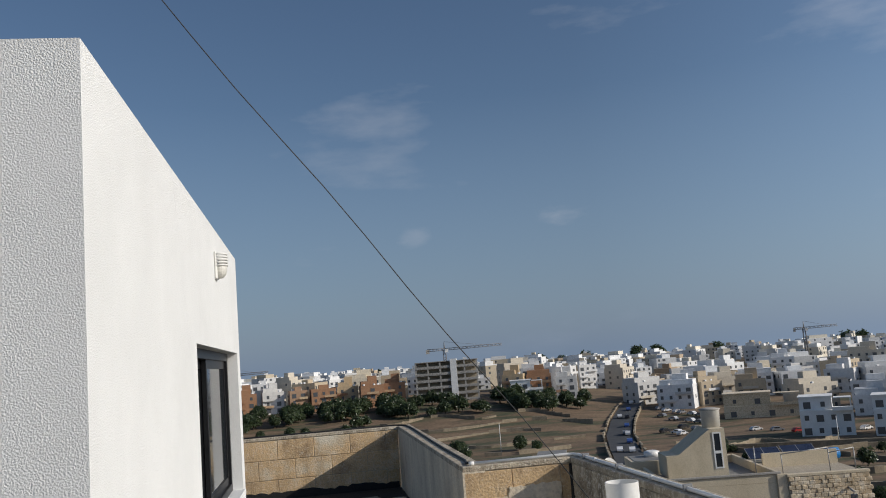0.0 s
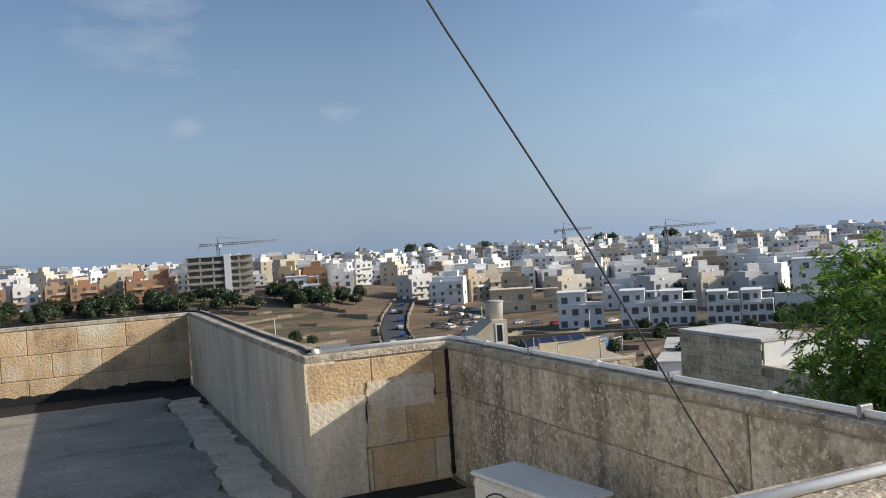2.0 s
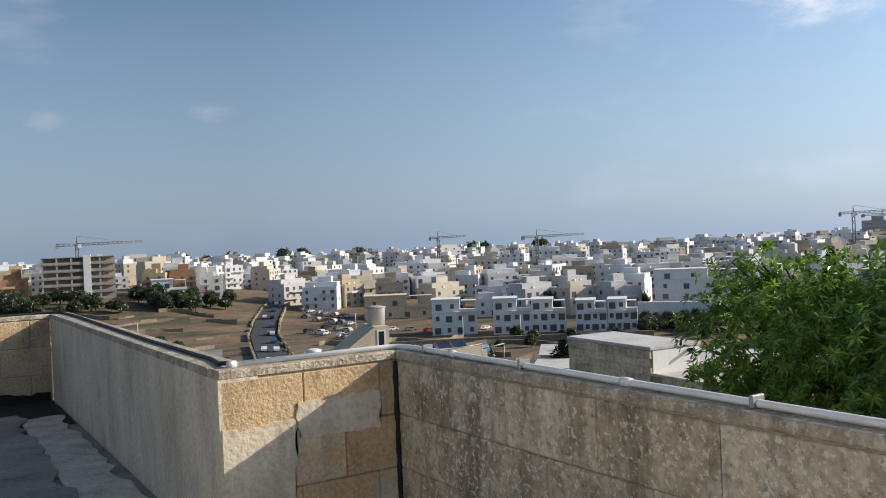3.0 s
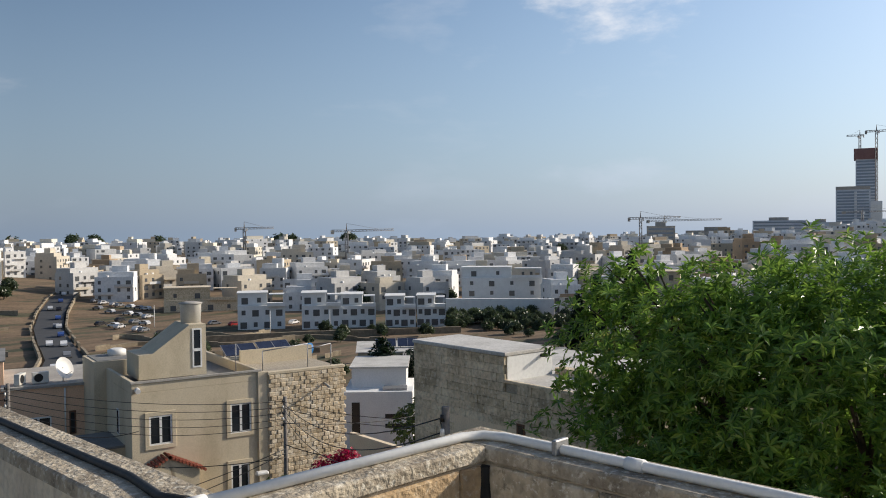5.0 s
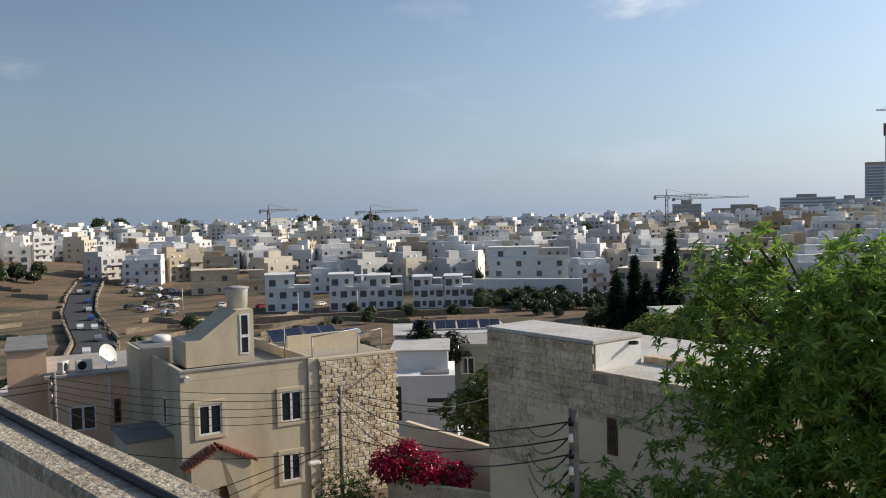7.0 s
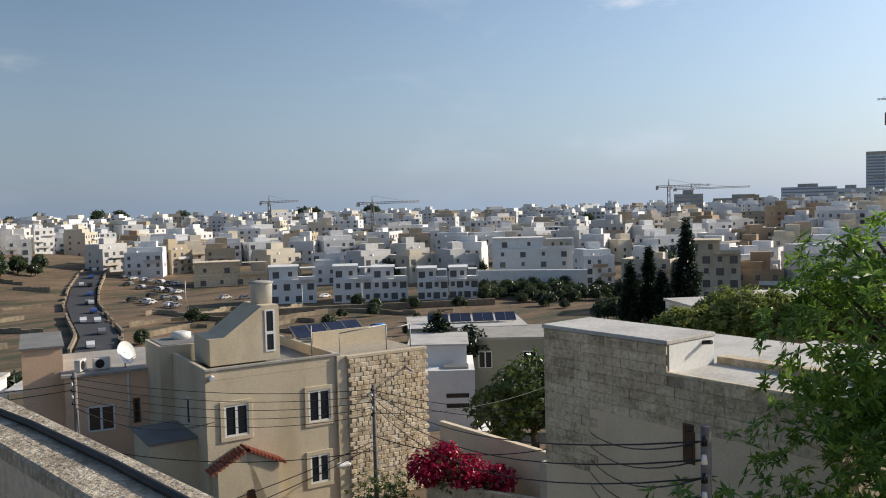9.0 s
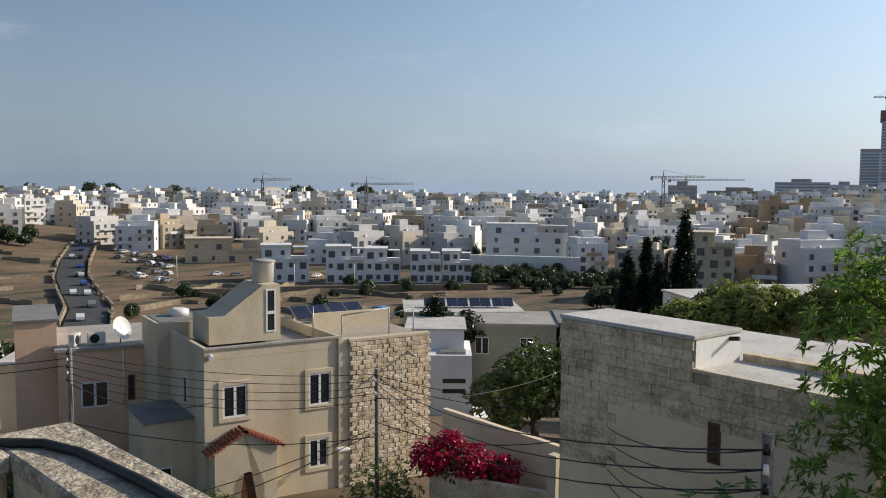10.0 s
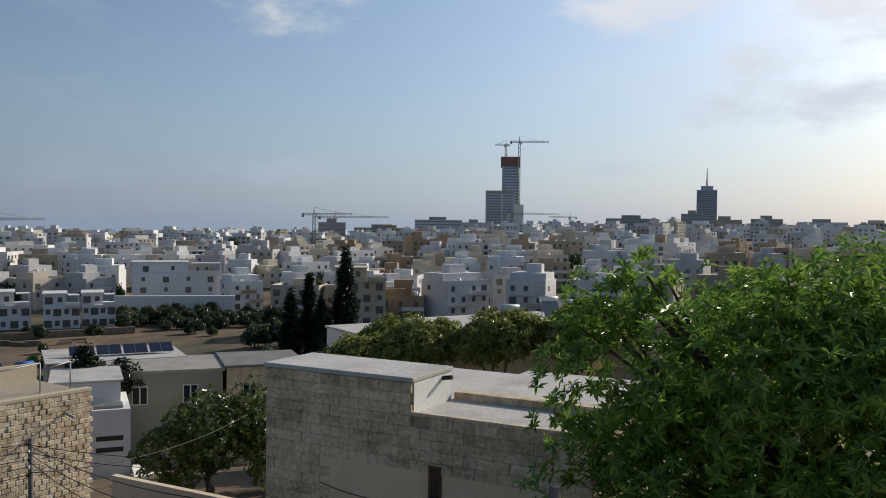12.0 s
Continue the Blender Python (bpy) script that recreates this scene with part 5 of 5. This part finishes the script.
# unfinished concrete frame building
fb = thing("concrete_frame_building", "unfinished concrete frame building of six storeys", "building", pose(*polar(8.8, 398), ground_z(*polar(8.8, 398)), 0, 0, -12))
for s in range(7):
    part("slab", B(-15, 15, 0, 14, s * 3.15 - 0.35, s * 3.15), M_CONCRETE, fb)
for s in range(6):
    part("back_wall", B(-14.8, 14.8, 5, 5.3, s * 3.15, s * 3.15 + 2.8), M_CORE, fb)
    part("parapet", B(-15.01, 15.01, -0.05, 0.15, s * 3.15, s * 3.15 + 0.9), M_CONCRETE, fb)
    for i in range(6):
        part("column", B(-15 + i * 5.85, -14.3 + i * 5.85, 0.16, 0.9, s * 3.15, s * 3.15 + 2.8), M_CONCRETE, fb)
part("lift_core", B(2, 5, -0.4, 6, 0, 19.6), M_PAINTWHITE, fb)


def crane(x, y, z0, z1, jib, yaw, s=1.0):
    c = thing("tower_crane", "lattice tower crane with a long jib", "crane", pose(x, y, z0, 0, 0, yaw), group="tower cranes")
    h = z1 - z0

    def lattice(a, b, w):
        bm = bmesh.new()
        a, b = Vector(a), Vector(b)
        d = (b - a).normalized()
        p = Vector((0, 1, 0))
        q = d.cross(p).normalized()
        n = max(4, int((b - a).length / (w * 2.2)))
        for sx in (-1, 1):
            for sy in (-1, 1):
                o = (p * sx + q * sy) * w / 2
                tube(bm, [a + o, b + o], w * 0.13, 4)
        for i in range(n):
            e0, e1 = a.lerp(b, i / n), a.lerp(b, (i + 1) / n)
            k = 1 if i % 2 else -1
            tube(bm, [e0 + (p + q * k) * w / 2, e1 + (p - q * k) * w / 2], w * 0.08, 4)
            tube(bm, [e0 - (p + q * k) * w / 2, e1 - (p - q * k) * w / 2], w * 0.08, 4)
        return bm
    part("mast", lattice((0, 0, 0), (0, 0, h), 1.7 * s), M_CRANE, c)
    part("jib", lattice((0, 0, h), (jib, 0, h + 0.5), 1.2 * s), M_CRANE, c)
    part("counter_jib", lattice((0, 0, h), (-jib * 0.3, 0, h), 1.3 * s), M_CRANE, c)
    part("counterweight", B(-jib * 0.32, -jib * 0.26, -0.7 * s, 0.7 * s, h - 2.2 * s, h + 0.4 * s), M_CONCRETE, c)
    part("apex", tube(bmesh.new(), [(0, 0, h), (0, 0, h + 5 * s)], [0.5 * s, 0.15 * s], 4), M_CRANE, c)
    part("tie", tube(bmesh.new(), [(0, 0, h + 5 * s), (jib * 0.7, 0, h + 0.8)], 0.08 * s, 4), M_CRANE, c)
    part("cab", B(0.3, 2.2 * s, -1.9 * s, -0.5 * s, h - 2 * s, h), M_PVC, c)


crane(*polar(8.77, 430), -14, 8.5, 30, -6, 0.8)
crane(*polar(38.8, 520), -16, 3.2, 31, -20, 0.9)
crane(*polar(32.0, 640), -12, 6.0, 22, -20)
crane(*polar(-6, 560), -12, 4, 30, -20)
crane(*polar(58.4, 620), -12, 10.0, 28, -50)
crane(*polar(59.8, 800), -10, 10, 50, -60)
crane(*polar(71.4, 980), -5, 18, 62, -55)
crane(*polar(75.5, 1000), -5, 15, 24, 110)

# towers on the skyline, distance haze painted into their wall and glass colours
tw = thing("tower_building", "grey glass tower block with a taller tower behind", "tower", pose(*polar(71.2, 1175), -8, 0, 0, -70.7))
part("lower_block", B(-27, 12, 0, 30, -10, 57), M_TOWER_HAZED, tw)
part("wing", B(12, 25, -4, 26, -10, 42), M_PAINTWHITE, tw)
part("crown_frame", B(-27, 12, -0.5, 30, 57, 61), M_CONCRETE, tw)
for s in range(15):
    part("window_band", B(-25.5, -6, -0.3, 0.2, s * 3.7 + 1, s * 3.7 + 3), M_GLASSB_HAZED, tw)
    part("window_band", B(-3, 10.5, -0.3, 0.2, s * 3.7 + 1, s * 3.7 + 3), M_GLASSB_HAZED, tw)
    part("balcony", B(-6, -3, -1.5, 0, s * 3.7 + 0.2, s * 3.7 + 1.3), M_PAINTWHITE, tw)
    if s < 11:
        part("balcony", B(12.5, 25, -5.2, -4, s * 3.7, s * 3.7 + 1.2), M_PAINTWHITE, tw)
tb = thing("tower_building", "tall tower under construction with a red top", "tower", pose(*polar(71.5, 1230), -8, 0, 0, -70.9))
part("shaft", B(-11.5, 13, 0, 26, -10, 98), M_TOWER_HAZED, tb)
part("top", B(-13.5, 14.5, -1.5, 27, 98, 112), M_TOWERRED, tb)
for s in range(24):
    part("window_band", B(-10.5, 12, -0.3, 0.2, s * 4 + 2, s * 4 + 4.2), M_GLASSB_HAZED, tb)
crane(*polar(72.1, 1225), -8, 125, 42, -68, 1.6)
crane(*polar(71.2, 1240), 100, 122, 16, 100, 1.4)
tc = thing("tower_building", "dark blue glass office tower with a mast", "tower", pose(*polar(84.2, 1590), -8, 0, 0, -85))
part("shaft", B(-17, 18, 0, 30, -10, 82), M_TOWER_HAZED, tc)
for s in range(20):
    part("window_band", B(-16, 17, -0.4, 0.2, s * 4 + 1, s * 4 + 3.6), M_GLASSB_HAZED, tc)
part("cap", B(-10, 11, 4, 24, 82, 89), M_TOWER_HAZED, tc)
part("mast", tube(bmesh.new(), [(0, 12, 89), (0, 12, 122)], [1.6, 0.5], 6), M_CRANE, tc)
for az, r, w, top in ((66.73, 1010, 56, 10.5), (69.1, 1020, 30, 8), (79.5, 905, 53, 13.2), (83.3, 900, 22, 18.5), (85.3, 880, 32, 12.5), (87.8, 905, 30, 13.8), (91, 1000, 50, 12), (59.6, 760, 24, 5), (75, 950, 60, 3.0), (63, 900, 60, 0.5), (76.6, 930, 26, 4.5)):
    x, y = polar(az, r)
    z0 = ground_z(x, y)
    h = top - z0
    b = thing("office_block", "long grey office block on the skyline", "building", pose(x, y, z0, 0, 0, -az), group="skyline blocks")
    # blocks from 950 m on take the wall colour with haze mixed in
    part("wall", B(-w / 2, w / 2, 0, 18, -5, h), M_CONCRETE if r < 950 else M_TOWER_HAZED, b)
    part("plant_room", B(-w / 5, w / 6, 4, 14, h, h + 3.5), M_CONCRETE, b)
    for s in range(int(h / 3.6)):
        part("window_band", B(-w / 2 + 1.5, w / 2 - 1.5, -0.25, 0.2, s * 3.6 + 1.1, s * 3.6 + 2.6), M_GLASSB_HAZED, b)

# ---- road, cars, fields ----
RD = [(10, 92), (14, 112), (17.5, 132), (19.5, 155), (20.8, 180), (21.2, 215), (20.6, 250), (20.2, 290), (20.4, 330), (21, 380), (22, 430), (23, 480)]
bm = bmesh.new()
prev = None
pts = []
for (a0, r0), (a1, r1) in zip(RD, RD[1:]):
    for k in range(6):
        pts.append(polar(a0 + (a1 - a0) * k / 6, r0 + (r1 - r0) * k / 6))
for i, (x, y) in enumerate(pts[:-1]):
    d = Vector((pts[i + 1][0] - x, pts[i + 1][1] - y, 0)).normalized()
    s = Vector((d.y, -d.x, 0)) * 4.2
    z = ground_z(x, y) + 0.5
    cur = [bm.verts.new((x - s.x, y - s.y, z)), bm.verts.new((x + s.x, y + s.y, z)), bm.verts.new((x + s.x * 1.2, y + s.y * 1.2, z - 2.5)), bm.verts.new((x - s.x * 1.2, y - s.y * 1.2, z - 2.5))]
    if prev:
        for k in ((0, 1), (1, 2), (3, 0)):
            bm.faces.new((prev[k[0]], prev[k[1]], cur[k[1]], cur[k[0]]))
    prev = cur
tagged(part("road", bm, M_ASPHALT), "grey asphalt road curving through the valley", "road", kind="structure")
for side in (-1, 1):
    bm = bmesh.new()
    for i in range(len(pts) - 1):
        if rnd.random() < 0.9:
            a, b2 = Vector((*pts[i], 0)), Vector((*pts[i + 1], 0))
            d = (b2 - a).normalized()
            s = Vector((d.y, -d.x, 0)) * side
            z = ground_z(a.x, a.y)
            q = [a + s * 4.9, b2 + s * 4.9, b2 + s * 5.5, a + s * 5.5]
            prism(bm, [(v.x, v.y) for v in (q if side < 0 else q[::-1])], z - 2, z + 1.3 + rnd.uniform(-0.2, 0.2))
    tagged(part("roadside_wall", bm, M_RUBBLE), "rough pale stone wall edging the road", "wall")
CARPAINT = random_paint("car_paint", [(0, (0.6, 0.6, 0.6)), (0.2, (0.22, 0.23, 0.25)), (0.5, (0.02, 0.02, 0.025)), (0.7, (0.8, 0.8, 0.8)), (0.85, (0.05, 0.1, 0.3)), (0.94, (0.35, 0.03, 0.03))], 0.3)
car0 = thing("car", "small parked saloon car", "car")
bm = bmesh.new()
sec = [(-2.1, 0.35), (2.1, 0.35), (2.1, 0.75), (1.2, 0.9), (0.55, 1.42), (-1.2, 1.45), (-1.9, 0.95), (-2.1, 0.9)]
lft = [bm.verts.new((x, -0.85, z)) for x, z in sec]
rgt = [bm.verts.new((x, 0.85, z)) for x, z in sec]
bm.faces.new(lft)
bm.faces.new(rgt[::-1])
for i in range(8):
    bm.faces.new((lft[i], lft[(i + 1) % 8], rgt[(i + 1) % 8], rgt[i]))
part("body", bm, CARPAINT, car0)
part("windscreen", B(0.62, 1.1, -0.7, 0.7, 1.0, 1.04), M_GLASS, car0, m=pose(0, 0, 0.16, 0, 20, 0))
for sy in (-0.86, 0.86):
    part("side_window", B(-1.3, 0.5, sy - 0.01, sy + 0.01, 0.98, 1.34), M_GLASS, car0)
    for sx in (-1.3, 1.3):
        part("wheel", tube(bmesh.new(), [(sx, sy - 0.1, 0.32), (sx, sy + 0.1, 0.32)], 0.32, 12), M_BLACK, car0)
first = True
spots = []
for row in range(4):
    for k in range(7):
        if rnd.random() < 0.75:
            spots.append((22.9 + k * 0.5 + rnd.uniform(-0.15, 0.15), 300 + row * 22 - k * 5 + rnd.uniform(-2, 2), rnd.choice((20, 30, 110)), 0.2))
for k in range(9):
    f = k / 8
    spots.append((21.35 - 0.6 * math.sin(f * 3), 218 + f * 190, -20 + 90, 0.52))
for k in range(5):
    spots.append((20.3 + 0.35 * (k % 2), 150 + k * 47, 70, 0.52))
for k in range(10):
    spots.append((29 + k * 1.3, 285 + rnd.uniform(-6, 6), rnd.uniform(-30, 30), 0.0))
for a, r, yw, dz in spots:
    x, y = polar(a, r)
    m = pose(x, y, ground_z(x, y) + dz, 0, 0, yw)
    if first:
        car0.matrix_world = m
        tagged(car0, group="cars in the valley")
        first = False
    else:
        copy_thing(car0, m)
# terrace walls in the fields
for k, (a0, a1, r0) in enumerate(((-14, 17, 262), (-10, 18, 285), (-16, 15, 305), (-8, 18.5, 326), (4, 17, 345), (24, 38, 215), (23, 45, 232), (24, 34, 250), (26, 40, 198), (20, 46, 180), (2, 18, 235), (-4, 16, 215))):
    bm = bmesh.new()
    n = 26
    for i in range(n):
        if rnd.random() < 0.88:
            b0, b1 = a0 + (a1 - a0) * i / n, a0 + (a1 - a0) * (i + 1) / n
            rr0, rr1 = r0 + 6 * math.sin(i * 0.5 + k), r0 + 6 * math.sin(i * 0.5 + 0.5 + k)
            z = ground_z(*polar(b0, rr0))
            prism(bm, [polar(b0, rr0), polar(b0, rr0 + 0.9), polar(b1, rr1 + 0.9), polar(b1, rr1)][::-1], z - 2, z + 0.9 + rnd.uniform(0, 0.5))
    tagged(part("field_wall", bm, M_RUBBLE), "dry-stone terrace wall crossing the brown field", "wall")
# olive trees and scrub
olive = []
for i in range(3):
    t = thing("olive_tree", "small grey-green olive tree", "tree", group="olive trees")
    part("crown", crown_mesh("crown", M_OLIVE, [(0, 0, 2.6, 1.9, 0.8), (1.2, 0.3, 2.1, 1.3, 0.8), (-1.1, -0.4, 2.2, 1.4, 0.8)], 260, 0.8, 0.2, 4, 60 + i, 0.3), M_OLIVE, t)
    part("trunk", limbs((0, 0, -0.4), [(0, 0, 2.4), (0.9, 0.2, 2), (-0.8, -0.3, 2)], 0.2), M_BARK, t)
    olive.append(t)
done = set()
spots = [(rnd.uniform(-12, 18.5), rnd.uniform(352, 388), rnd.uniform(1.0, 1.8)) for _ in range(112)]
spots += [(rnd.uniform(-12, 4), rnd.uniform(300, 350), rnd.uniform(0.7, 1.3)) for _ in range(24)]
spots += [(rnd.uniform(8, 15), rnd.uniform(255, 270), rnd.uniform(0.8, 1.2)) for _ in range(6)]
spots += [(rnd.uniform(46, 55), rnd.uniform(250, 292), rnd.uniform(0.5, 1.1)) for _ in range(80)]
spots += [(rnd.uniform(22, 46), rnd.uniform(150, 256), rnd.uniform(0.5, 1.0)) for _ in range(38)]
spots += [(rnd.uniform(47, 60), rnd.uniform(235, 290), rnd.uniform(0.6, 1.3)) for _ in range(20)]
spots += [(rnd.uniform(24, 88), rnd.uniform(320, 700), rnd.uniform(1.3, 2.4)) for _ in range(30)]
spots += [(rnd.uniform(14, 22), rnd.uniform(120, 150), rnd.uniform(1.0, 1.5)) for _ in range(7)]
spots += [(rnd.uniform(-5, 40), rnd.uniform(1000, 1150), rnd.uniform(3, 5)) for _ in range(15)]
spots += [(rnd.uniform(54, 62), rnd.uniform(140, 220), rnd.uniform(0.8, 1.5)) for _ in range(24)]
for a, r, s in spots:
    x, y = polar(a, r)
    i = rnd.randrange(3)
    m = pose(x, y, ground_z(x, y) - 0.2, 0, 0, rnd.uniform(0, 360))
    if i in done:
        o = copy_thing(olive[i], m)
    else:
        done.add(i)
        o = olive[i]
        o.matrix_world = m
    o.scale = (s, s, s)
# pale poles in the field
for a, r, h in ((12.2, 268, 9), (26.5, 285, 7), (34, 250, 7), (38, 250, 7)):
    x, y = polar(a, r)
    po = thing("lamp_post", "thin pale metal post in the field", "post", pose(x, y, ground_z(x, y)), group="field posts")
    part("shaft", tube(bmesh.new(), [(0, 0, -0.5), (0, 0, h)], [0.14, 0.09], 6), M_PVC, po)
